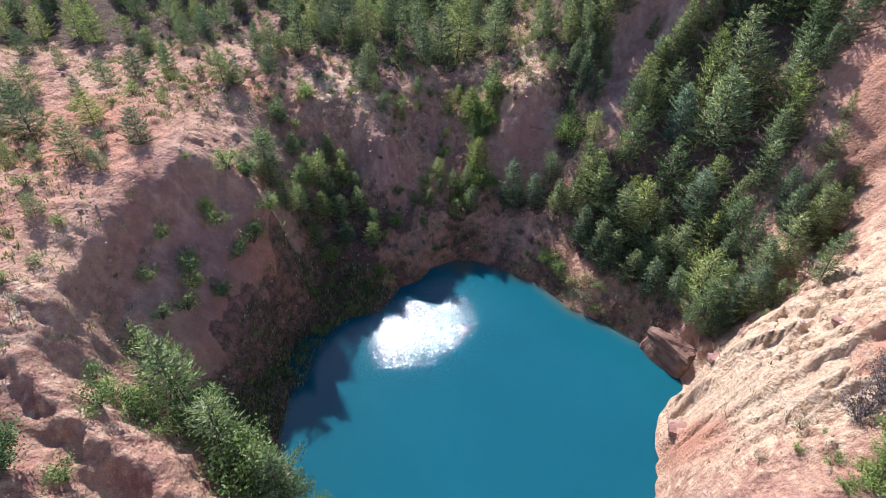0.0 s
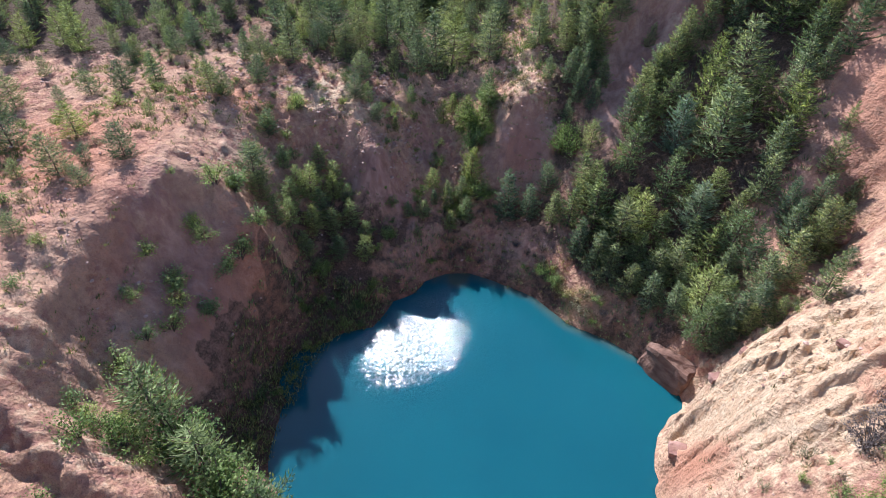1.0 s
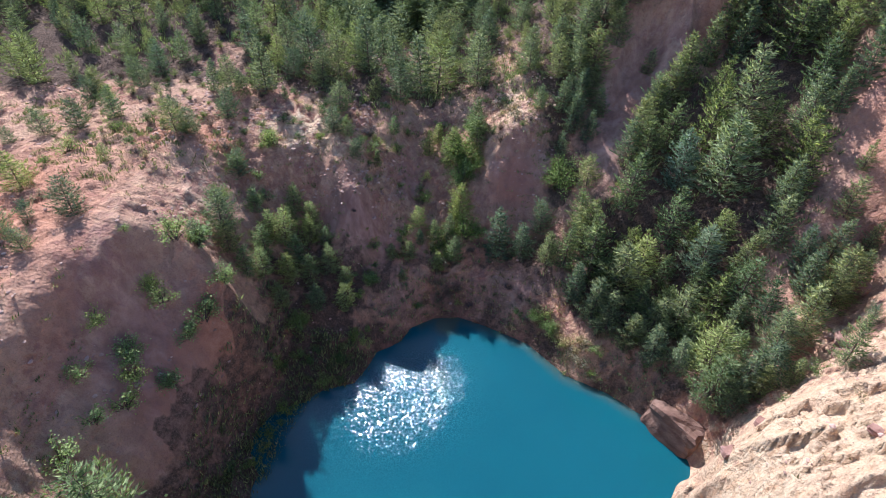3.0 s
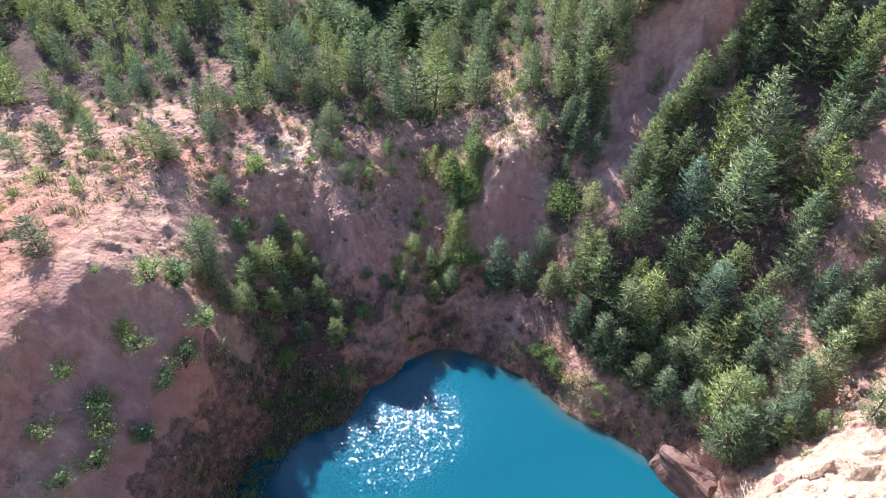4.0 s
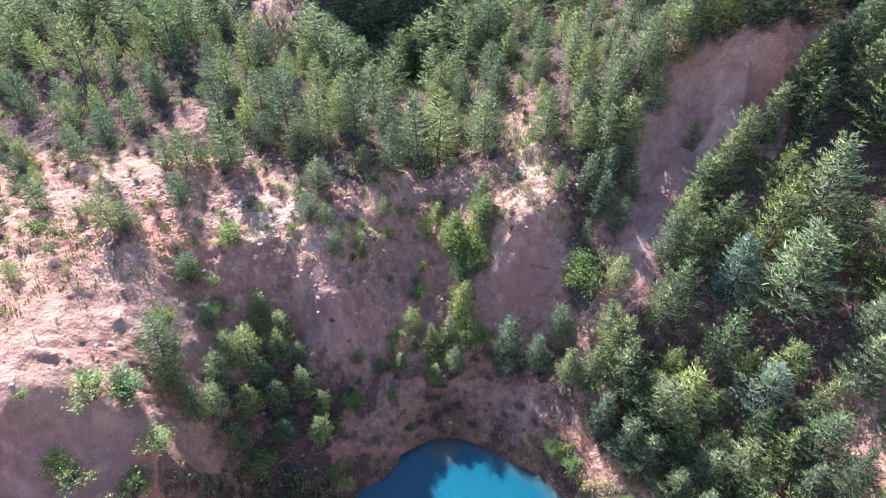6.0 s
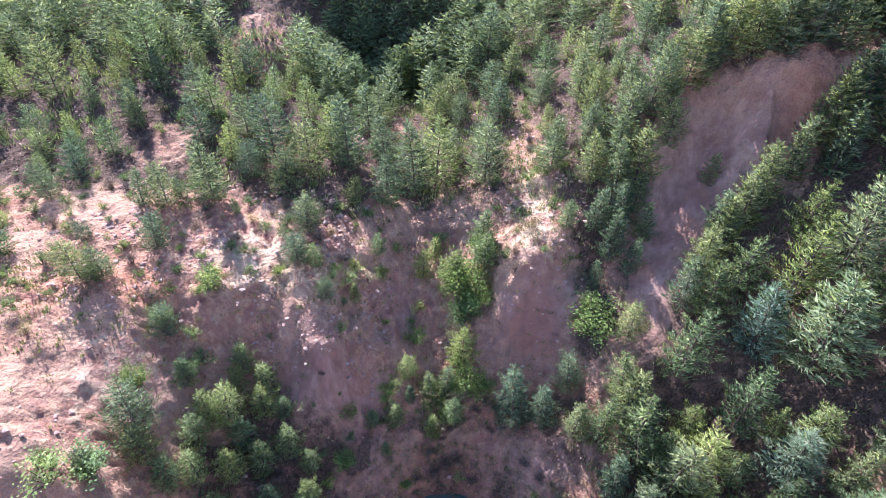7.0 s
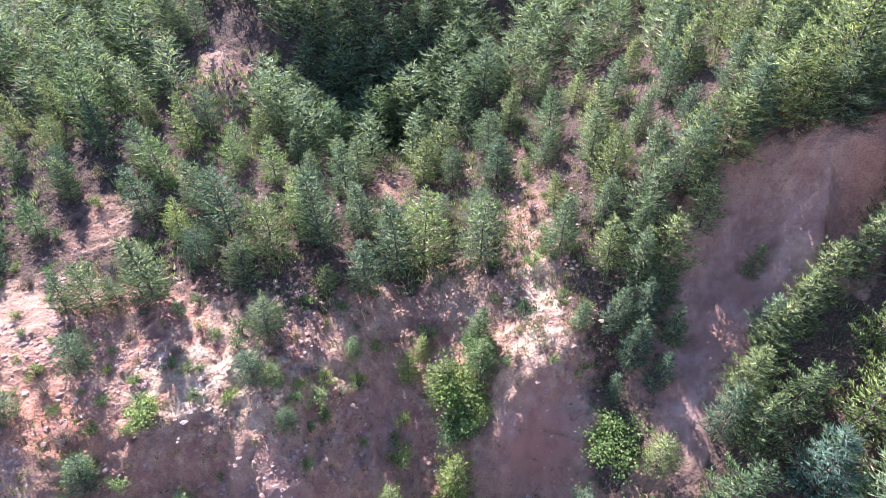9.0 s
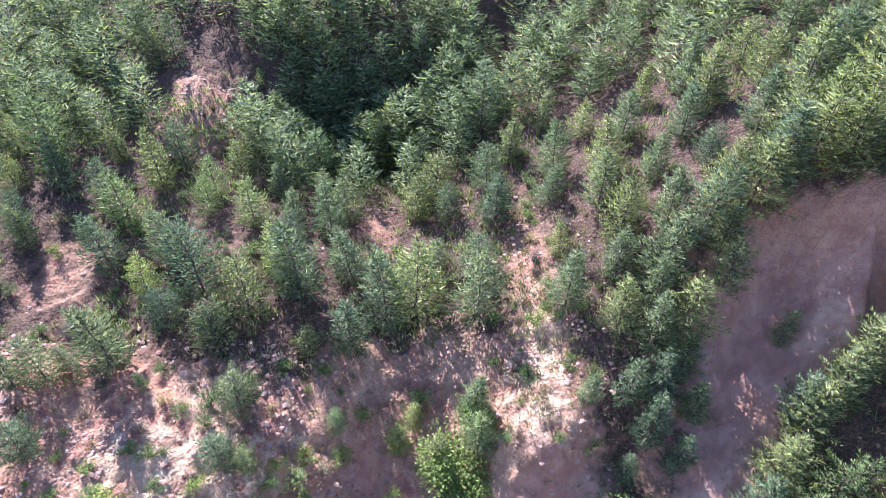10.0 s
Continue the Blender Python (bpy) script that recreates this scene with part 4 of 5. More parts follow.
def pine_meshes(seed, width, levels, per, blades, needle, bare=0.1, lift=0.35, material=None, thin=1.0, taper=0.75, fill=620, core=0.66):
    """Trunk, limbs and crown of a pine five metres high."""
    rng = random.Random(seed)
    tall = 5.0
    lean = Vector((rng.uniform(-0.12, 0.12), rng.uniform(-0.12, 0.12), 0))
    spine = [Vector((0, 0, -0.3)), *[Vector((0, 0, tall * f)) + lean * f * f * 3 + Vector((rng.uniform(-0.03, 0.03), rng.uniform(-0.03, 0.03), 0)) for f in (0.05, 0.3, 0.55, 0.8, 1.0)]]
    tv, tf, lv, lf, cv, cf = [], [], [], [], [], []
    tube(tv, tf, spine, [0.08, 0.065, 0.048, 0.032, 0.018, 0.005], 7)

    def on_spine(f):
        return Vector((0, 0, tall * f)) + lean * f * f * 3

    for k in range(levels):
        f = bare + (0.97 - bare) * (k / (levels - 1)) ** 0.95
        reach = width * (0.10 + 1.15 * (1 - f) ** taper * (0.55 + 0.45 * min(1, f / 0.22))) * 0.95
        first = rng.uniform(0, 2 * math.pi)
        count = max(3, round(per * (1 - 0.35 * f)))
        for s in range(count):
            if rng.random() < 0.10:
                continue
            turn = first + 2 * math.pi * (s + rng.uniform(-0.3, 0.3)) / count
            out = Vector((math.cos(turn), math.sin(turn), 0))
            long = reach * rng.uniform(0.62, 1.18)
            root = on_spine(f + rng.uniform(-0.02, 0.02))
            rise = lift * rng.uniform(0.5, 1.3) + 0.5 * f
            line = [root + out * long * u + Vector((0, 0, long * (rise * u * u * 0.75 + 0.06 * u - 0.10 * (1 - f) * u))) for u in (0.0, 0.35, 0.7, 1.0)]
            tube(lv, lf, [line[0], line[2], line[3]], [0.024, 0.012, 0.004], 3)
            steps = max(2, round(long / 0.26 * thin))
            for q in range(steps):
                u = min(0.16 + 0.84 * (q + 0.3 + rng.random() * 0.5) / steps, 1.0)
                j = min(int(u * 3), 2)
                p = line[j].lerp(line[j + 1], u * 3 - j)
                ahead = (line[j + 1] - line[j]).normalized()
                flat = ahead.cross(Vector((0, 0, 1))).normalized()
                tuft(cv, cf, p, (ahead + Vector((0, 0, 0.25))).normalized(), rng, 4, needle * 0.7, 0.038, 0.66)
                for side in (-1, 1):
                    if u > 0.93:
                        continue
                    twig = (flat * side + ahead * 0.75 + Vector((0, 0, 0.12))).normalized() * long * (1.05 - u) * rng.uniform(0.28, 0.5)
                    if twig.length > 0.22:
                        tuft(cv, cf, p + twig * 0.5, (twig.normalized() + Vector((0, 0, 0.12))).normalized(), rng, 3, needle * 0.68, 0.038, 0.66)
                    tuft(cv, cf, p + twig, (twig.normalized() + ahead * 0.4 + Vector((0, 0, 0.25))).normalized(), rng, blades - 1, needle * 0.62, 0.037, 0.75)
    tuft(cv, cf, on_spine(1.0), Vector((0, 0, 1)), rng, blades * 2, needle, 0.036, 0.6)
    # inner sprays that close the crown round the stem
    for _ in range(fill):
        f = bare + (0.93 - bare) * rng.random() ** 1.25
        reach = width * (0.10 + 1.15 * (1 - f) ** taper * (0.55 + 0.45 * min(1, f / 0.22))) * 0.95
        turn, out = rng.uniform(0, 2 * math.pi), reach * rng.uniform(0.08, core)
        at = on_spine(f) + Vector((math.cos(turn) * out, math.sin(turn) * out, out * (lift * 0.4 + 0.35 * f)))
        way = Vector((math.cos(turn), math.sin(turn), rng.uniform(0.1, 0.9))).normalized()
        tuft(cv, cf, at, way, rng, 1, needle * 0.95, 0.085, 0.8)
    blades_ = np.array(cv).reshape(-1, 3, 3)
    middle = np.zeros((len(blades_), 3))
    middle[:, 2] = 0.75 * blades_.mean(1)[:, 2] - 0.35
    return (mesh_of("trunk", tv, tf, BARK, True), mesh_of("branchwork", lv, lf, BARK, True), crown_mesh("crown", blades_, middle, material or PINE))


def bush_meshes(seed, wide, clumps, leaves, size, material):
    """Stems and foliage of a broad-leaved bush two metres high."""
    rng = random.Random(seed)
    sv, sf, cv, cf = [], [], [], []
    for k in range(clumps):
        turn, out = rng.uniform(0, 2 * math.pi), wide * math.sqrt(rng.uniform(0.02, 1))
        top = Vector((math.cos(turn) * out, math.sin(turn) * out, 2.0 * rng.uniform(0.35, 1.0) * math.sqrt(max(0.12, 1 - 0.75 * (out / wide) ** 2))))
        line = [Vector((rng.uniform(-0.06, 0.06), rng.uniform(-0.06, 0.06), -0.15)), top * 0.4 + Vector((0, 0, 0.15)), top * 0.75 + Vector((0, 0, 0.1)), top]
        tube(sv, sf, line, [0.03, 0.02, 0.012, 0.005], 4)
        for _ in range(leaves):
            u = rng.random() ** 0.6
            base = line[1].lerp(top, u) + Vector((rng.gauss(0, 0.17), rng.gauss(0, 0.17), rng.gauss(0, 0.13)))
            way = Vector((rng.gauss(0, 1), rng.gauss(0, 1), rng.gauss(0.25, 0.6))).normalized()
            side = way.cross(Vector((rng.gauss(0, 0.5), rng.gauss(0, 0.5), 1))).normalized()
            s = size * rng.uniform(0.6, 1.25)
            i = len(cv)
            cv += [tuple(base), tuple(base + way * s * 0.5 + side * s * 0.32), tuple(base + way * s), tuple(base + way * s * 0.5 - side * s * 0.32)]
            cf.append((i, i + 1, i + 2, i + 3))
    return mesh_of("stem", sv, sf, BARK, True), mesh_of("foliage", cv, cf, material)


def thing(name, parts):
    """A plant: an empty at its foot that carries its parts."""
    root = new(name)
    root.empty_display_size = 0.2
    for part_name, mesh in parts:
        part(part_name, mesh, root)
    return root


PINES = [thing("pine_tree", list(zip(("trunk", "branchwork", "crown"), pine_meshes(seed, w, lv, per, bl, nd, bare, lift))))
         for seed, w, lv, per, bl, nd, bare, lift in ((1, 1.75, 11, 6, 6, 0.27, 0.04, 0.35), (2, 1.95, 10, 6, 6, 0.28, 0.03, 0.22), (3, 1.55, 11, 6, 6, 0.26, 0.05, 0.5),
                                                      (4, 1.85, 10, 6, 6, 0.27, 0.04, 0.6), (5, 2.15, 9, 6, 6, 0.27, 0.03, 0.45), (6, 1.7, 10, 6, 6, 0.29, 0.06, 0.3))]
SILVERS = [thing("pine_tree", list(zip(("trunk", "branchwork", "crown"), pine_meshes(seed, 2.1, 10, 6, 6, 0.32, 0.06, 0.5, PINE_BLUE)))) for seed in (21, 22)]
ROUNDS = [thing("pine_tree", list(zip(("trunk", "branchwork", "crown"), pine_meshes(seed, 2.2, 10, 7, 6, 0.25, 0.02, 0.8, None, 1.0, 0.55)))) for seed in (31, 32, 33)]
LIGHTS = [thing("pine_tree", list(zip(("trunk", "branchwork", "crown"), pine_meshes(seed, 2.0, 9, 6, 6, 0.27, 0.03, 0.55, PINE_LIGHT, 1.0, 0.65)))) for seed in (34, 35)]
TALLS = [thing("pine_tree", list(zip(("trunk", "branchwork", "crown"), pine_meshes(seed, 1.85, 9, 7, 6, 0.225, 0.03, 0.42, PINE_DEEP, 1.1, 0.85, 360, 0.42)))) for seed in (36, 37, 38)]
BROADS = [thing("leafy_tree", list(zip(("stem", "foliage"), bush_meshes(seed, 0.9, 34, 72, 0.088, LEAF)))) for seed in (41, 42)]
SHRUBS = [thing("shrub", list(zip(("stem", "foliage"), bush_meshes(seed, 1.0, 15, 40, 0.125, LEAF)))) for seed in (51, 52, 53)]
CLINGERS = [thing("shrub", list(zip(("stem", "foliage"), bush_meshes(seed, 1.05, 16, 40, 0.125, LEAF_LIGHT)))) for seed in (54, 55)]
DRIES = [thing("dry_shrub", list(zip(("stem", "foliage"), bush_meshes(seed, 1.1, 14, 22, 0.17, LEAF_DRY)))) for seed in (61, 62)]
GREYS = [thing("bare_shrub", list(zip(("stem", "foliage"), bush_meshes(seed, 1.1, 32, 42, 0.09, TWIG)))) for seed in (71, 72)]
USED = set()
dice = random.Random(7)


def plant(kinds_, x, y, tall, full, label, category, group, sink=0.1, fat=1.0):
    """Set a plant of that height at x, y."""
    model = dice.choice(kinds_)
    s = tall / full
    w = s * dice.uniform(0.92, 1.12) * fat
    m = Matrix.LocRotScale((x, y, ground_at(x, y) - sink), Euler((dice.uniform(-0.06, 0.06), dice.uniform(-0.06, 0.06), dice.uniform(0, 6.28))), None)
    if model.name not in USED:
        USED.add(model.name)
        ob, ob.matrix_basis = model, m
    else:
        ob = copy_thing(model, m)
    ob.scale = (w, w, s)
    return tagged(ob, label, category, group)


TAKEN = []


def pine(x, y, tall, label, group, kinds_=None, fat=1.0):
    if any((x - a) ** 2 + (y - b) ** 2 < 0.6 for a, b in TAKEN):
        return None
    TAKEN.append((x, y))
    return plant(kinds_ or PINES, x, y, tall, 5.1, label, "pine tree", group, 0.1, fat)


for i, (x, y, h) in enumerate(LEFT_PINE):
    if any((x - a) ** 2 + (y - b) ** 2 < 0.5 for a, b in TAKEN):
        continue
    pine(x, y, h * (0.92 if x < -12 else 1), "young bushy green pine on the bare clay plateau" if h < 2.3 else "small green pine rooted in bare pink clay", "pines on the plateau", ROUNDS, 1.25)
for _ in range(120):
    x, y = dice.uniform(-38, -18.5), dice.uniform(22, 47)
    if all((x - a) ** 2 + (y - b) ** 2 > 3.6 for a, b in TAKEN):
        if dice.random() < 0.6:
            pine(x, y, dice.uniform(1.2, 2.6), "young bushy green pine on the bare clay plateau", "pines on the plateau", ROUNDS + LIGHTS, 1.25)
        else:
            TAKEN.append((x, y))
            plant(SHRUBS, x, y, dice.uniform(0.7, 1.4), 2.1, "yellow-green shrub on bare pink clay", "shrub", "shrubs of the pit")
for i, (x, y, h) in enumerate(NEAR_LEFT):
    if h > 2.2:
        if i % 2:
            plant(BROADS, x, y, h * 0.85, 2.1, "feathery yellow-green bush leaning over the near bank", "bush", "bushes of the near bank", 0.1, 0.85)
        else:
            pine(x, y, h * 1.0, "dense feathery green pine leaning over the near bank", "pines on the near bank", LIGHTS, 1.15)
    else:
        plant(SHRUBS, x, y, h, 2.1, "yellow-green leafy shrub on pink clay", "shrub", "shrubs of the pit")
for x, y, h in LEFT_SHRUB:
    plant(CLINGERS, x, y, h * 1.0, 2.1, "light green leafy shrub clinging to the shaded clay cliff" if y < 32 else "green shrub on bare pink clay", "shrub", "shrubs of the pit", 0.15)
for x, y, h in [(-16.0, 16.6, 1.4), (-15.2, 16.2, 1.5), (-14.4, 16.4, 1.6), (-13.6, 16.0, 1.7), (-12.8, 15.2, 1.5)]:
    plant(CLINGERS, x, y, h, 2.1, "yellow-green bush with bare stems on the near clay spur", "bush", "bushes of the near bank")
for x, y, h in BASIN:
    pine(x, y, h * 0.92, "green pine on the dark bank behind the pond", "pines behind the pond", PINES)
for x, y, h in BROADLEAF:
    TAKEN.append((x, y))
    plant(BROADS, x, y, h, 2.1, "light green broad-leaved tree beside the pond", "tree", "leafy trees")
for x, y, h in SPUR + [(13.7, 47.4, 4.2), (13.0, 49.6, 4.4), (14.6, 50.4, 4.0), (11.2, 48.2, 3.2), (12.6, 47.2, 3.6), (12.6, 45.6, 3.0), (13.8, 44.6, 2.4), (15.8, 51.6, 3.6), (11.8, 52.2, 3.6)]:
    pine(x, y, h * 1.05, "green pine on the stony clay spur", "pines on the spur", PINES + ROUNDS[:1])
for i, (x, y, h) in enumerate(RIGHT_BIG):
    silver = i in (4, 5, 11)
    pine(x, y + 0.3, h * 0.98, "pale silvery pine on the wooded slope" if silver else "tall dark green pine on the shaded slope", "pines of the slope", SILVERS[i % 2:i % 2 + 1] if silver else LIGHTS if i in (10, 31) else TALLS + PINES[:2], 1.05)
for x, y, h in LEAFY:
    TAKEN.append((x, y))
    plant(BROADS if h > 1.7 else CLINGERS, x, y, h, 2.1, "yellow-green leafy tree in the sheltered basin" if y < 38 else "yellow-green leafy bush on a clay rib", "tree" if h > 1.7 else "bush", "leafy trees", 0.1, 0.85)
for x, y, h in STAND + GULLY_PINE:
    pine(x, y, h * 1.1, "light green pine in the sheltered basin" if y < 39 else "light green pine in a clay gully", "pines behind the pond", LIGHTS, 1.1)
BANK_STRAW = [(10.3, 32.6, 0.9), (10.7, 31.9, 1.0), (11.0, 31.3, 1.1), (11.3, 30.7, 1.1), (11.6, 30.1, 1.0), (11.9, 30.9, 0.9), (11.5, 31.5, 0.9), (9.1, 34.0, 0.8), (8.7, 34.6, 0.7), (12.1, 29.5, 0.8)]
BANK_GREEN = [(9.7, 32.9, 1.3), (10.0, 32.3, 1.2), (10.4, 31.7, 1.0), (9.4, 33.5, 1.0), (12.3, 30.6, 1.0), (3.4, 36.1, 0.8)]
BANK_TWIGS = [(1.8, 36.2, 0.9), (2.5, 36.6, 1.0), (3.2, 36.7, 1.0), (4.2, 35.9, 0.8), (0.8, 35.9, 0.8), (1.3, 36.9, 0.9), (7.9, 35.2, 0.8), (9.0, 35.0, 0.9), (7.0, 36.0, 0.8), (12.9, 29.7, 0.8), (12.6, 31.4, 0.9)]
for x, y, h in BANK_STRAW:
    plant(DRIES, x, y, h, 2.1, "heap of straw-coloured brush on the pond's bank", "shrub", "brush of the bank", 0.12, 1.2)
for x, y, h in BANK_GREEN:
    plant(CLINGERS, x, y, h, 2.1, "yellow-green bush on the pond's bank", "shrub", "brush of the bank", 0.12)
for x, y, h in BANK_TWIGS:
    plant(GREYS, x, y, h, 2.1, "bare grey-brown brush on the pond's bank", "shrub", "brush of the bank", 0.12, 1.1)
for x, y, h in FACE_PINE:
    pine(x, y, h, "bushy green pine rooted in a gully of the clay face", "pines on the clay face", PINES + ROUNDS)
for i, (x, y, h) in enumerate(FACE_SHRUB):
    TAKEN.append((x, y))
    plant(GREYS if i % 5 == 4 else SHRUBS, x, y, h * 0.85, 2.1, "grey leafless shrub on a clay rib" if i % 5 == 4 else "yellow-green shrub on a clay rib", "shrub", "shrubs of the pit")
RIDGE = [(5.0, 45.4, 2.4), (4.3, 44.3, 2.2), (3.5, 42.6, 3.0), (4.1, 43.3, 1.2), (3.0, 41.6, 1.4), (3.3, 40.9, 1.7), (2.5, 40.3, 1.3), (2.4, 39.4, 2.6), (3.0, 39.8, 1.6), (1.8, 39.2, 1.7), (2.0, 38.3, 1.5), (1.2, 38.6, 1.4), (2.7, 38.3, 1.3), (1.6, 37.5, 1.0)]
for i, (x, y, h) in enumerate(RIDGE):
    TAKEN.append((x, y))
    if i % 3 == 1:
        plant(DRIES, x, y, h, 2.1, "straw-coloured brush along a low clay ridge", "shrub", "dry brush")
    else:
        plant(BROADS if h > 1.5 else SHRUBS, x, y, h, 2.1, "yellow-green leafy bush along a low clay ridge", "bush", "bushes of the ridge", 0.1, 0.75)
for x, y, h in ROCK_PINE + [(18.2, 25.3, 4.4), (19.2, 25.4, 4.0), (18.5, 24.5, 3.0), (19.8, 24.6, 2.6), (17.4, 24.7, 3.4), (20.4, 25.3, 3.2)]:
    pine(x, y, h, "green pine between dark wood and pale sandstone", "pines of the slope", PINES + ROUNDS[:1])
SCAR_TOP = [(15.4, 49.6, 2.8), (16.5, 50.7, 3.6), (17.6, 51.3, 4.0), (18.6, 51.2, 3.8), (19.6, 50.4, 3.6), (20.8, 50.0, 3.6), (22.2, 49.6, 3.8), (23.6, 49.4, 3.8)]  # pines along its upper edge
for x, y, h in SCAR_TOP:
    pine(x, y, h, "yellow-green pine on the upper edge of the scar", "pines of the back wood", PINES + ROUNDS, 1.3)
for x, y, h in SCAR_SIDE:
    pine(x, y, h, "dark green pine beside the bare purple scar", "pines of the slope", PINES)
for x, y, h in BACK_LEFT + BACK_MID:
    pine(x, y + 0.5, h * (0.74 if y < 50 and x < 0 else 0.92), "green pine in the wood behind the pit", "pines of the back wood", PINES + ROUNDS + LIGHTS, 1.05)


def scatter(loop, gap, tries, box):
    """Places inside an outline that keep their distance from all others."""
    out = []
    for _ in range(tries):
        x, y = dice.uniform(box[0], box[1]), dice.uniform(box[2], box[3])
        if inside(np.array([x]), np.array([y]), loop)[0] and off_track(x, y) > 1.5 and all((x - a) ** 2 + (y - b) ** 2 > gap * gap for a, b in TAKEN):
            if all((x - a) ** 2 + (y - b) ** 2 > gap * gap for a, b in out):
                out.append((x, y))
    return out


for x, y in scatter(WOODS["right"], 2.15, 1200, (10, 30, 25, 47)):
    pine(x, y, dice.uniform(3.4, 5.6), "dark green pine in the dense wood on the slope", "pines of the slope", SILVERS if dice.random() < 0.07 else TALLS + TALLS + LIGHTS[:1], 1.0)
for x, y in scatter([(12.5, 33), (15.5, 29.5), (18.6, 27), (22, 28.5), (21, 32), (19, 36), (13, 36)], 1.25, 340, (12, 22, 26, 36)):
    pine(x, y, dice.uniform(2.2, 3.6), "light green pine among taller ones on the slope", "pines of the slope", LIGHTS + TALLS, 1.05)
for x, y in scatter(WOODS["gorge"], 1.8, 160, (10.6, 14, 38, 44)):
    pine(x, y, dice.uniform(1.8, 2.8), "dark green pine in the narrow gully", "pines of the gully")
for x, y in scatter(WOODS["basin"], 1.6, 400, (-1, 12, 30, 40)):
    pine(x, y, dice.uniform(2.2, 3.8) * (1 if from_shore(np.array([x]), np.array([y]))[0] > 3.5 and not -7 < x < 6 else 0.5), "green pine on the dark bank behind the pond", "pines behind the pond")
for x, y in scatter([(-24, 48), (-1, 50), (4, 50.5), (11, 48), (18, 53), (24, 52), (24, 62), (-24, 62)], 2.0, 900, (-24, 24, 47, 62)):
    if mound(np.array([x]), np.array([y]), 7.8, 51, 1.6, 7)[0] < 0.25 and mound(np.array([x]), np.array([y]), -16, 52.5, 1.6, 1.6)[0] < 0.25 and mound(np.array([x]), np.array([y]), -8.5, 52, 1.0, 2.6)[0] < 0.25 and mound(np.array([x]), np.array([y]), -11.2, 62.0, 1.4, 2.2)[0] < 0.25 and mound(np.array([x]), np.array([y]), -0.5, 58.5, 1.0, 2.6)[0] < 0.25:
        pine(x, y, dice.uniform(2.3, 3.9) * (0.7 if y < 52.5 and x < 0 else 1), "green pine in the dense back wood", "pines of the back wood", PINES + ROUNDS + LIGHTS, 1.12)


for x, y in scatter([(-42, 47), (-24, 47.5), (-24, 61), (-46, 61)], 2.3, 420, (-46, -24, 47, 61)):
    pine(x, y, dice.uniform(2.4, 4.0), "green pine in the open wood behind the plateau", "pines of the back wood", PINES + LIGHTS, 1.05)
for x, y in scatter([(15.2, 51.8), (18.2, 52.0), (21.6, 49.8), (24.5, 48.9), (31, 48.2), (34, 60), (15, 58)], 1.6, 700, (15, 34, 48, 60)):
    pine(x, y, dice.uniform(4.2, 5.4) if x > 20 and y < 52.5 else dice.uniform(2.6, 4.2), "green pine in the wood above the bare scar", "pines of the back wood", PINES + ROUNDS, 1.35)
for x, y in scatter([(18.2, 26.5), (20.2, 24.4), (22.2, 24.6), (24.5, 26.6), (27, 30), (27.6, 33), (26, 34.5), (23, 31)], 1.35, 160, (18, 28, 24, 35)):
    pine(x, y, dice.uniform(2.4, 3.8), "green pine between dark wood and pale sandstone", "pines of the slope", PINES + ROUNDS[:1])
for x, y in scatter([(25.2, 36.5), (27, 37), (30.4, 41), (31.5, 48), (27.5, 47.5), (26, 42)], 1.5, 200, (25, 32, 36, 48)):
    pine(x, y, dice.uniform(3.0, 4.6), "dark green pine at the edge of the dirt slope", "pines of the slope")


def far_wood(name, places, models, label):
    """Many far pines as one mesh."""
    packs = []
    for ob in models:
        crown = next(c for c in ob.children if c.name.startswith("crown")).data
        trunk = next(c for c in ob.children if c.name.startswith("trunk")).data
        co = np.empty(len(crown.vertices) * 3)
        crown.vertices.foreach_get("co", co)
        packs.append(co.reshape(-1, 3, 3))
    vs, middles = [], []
    for x, y, h in places:
        blades = packs[dice.randrange(len(packs))]
        keep = blades[np.random.permutation(len(blades))[:1500 if y < 74 else 300]]
        mid = keep.mean(1, keepdims=True)
        keep = mid + (keep - mid) * np.array([1.2, 1.2, 1.15] if y < 74 else [2.2, 2.2, 1.9])
        a, s = dice.uniform(0, 6.28), h / 5.1
        rot = np.array([[math.cos(a), -math.sin(a), 0], [math.sin(a), math.cos(a), 0], [0, 0, 1]])
        foot = np.array([x, y, ground_at(x, y) - 0.1])
        vs.append((keep @ rot.T) * np.array([s * 1.4, s * 1.4, s]) + foot)
        middles.append(foot + np.stack([0 * mid[:, 0, 2], 0 * mid[:, 0, 2], (0.75 * mid[:, 0, 2] - 0.35) * s], 1))
    return tagged(new(name, crown_mesh(name, np.concatenate(vs), np.concatenate(middles), PINE)), label, "woodland", kind="stuff")


FAR = []
for _ in range(9000):
    x, y = dice.uniform(-62, 62), dice.uniform(46, 108)
    gap = 1.9 if y < 80 else 2.8
    hole = inside(np.array([x]), np.array([y]), [(-15, 62), (-11, 61), (-9.6, 66), (-10.6, 71), (-13, 75), (-17, 75), (-15.6, 68)])[0]
    if -46 < x < 26 and y < 61 or hole or x > 14 and y < 58 and x < 34 or y < 49 and x < 0 and dice.random() < 0.6:
        continue
    if abs(x) < min(22 + 0.55 * (y - 20), 50) and all((x - a) ** 2 + (y - b) ** 2 > gap * gap for a, b in TAKEN):
        TAKEN.append((x, y))
        FAR.append((x, y, dice.uniform(3.2, 5.2)))
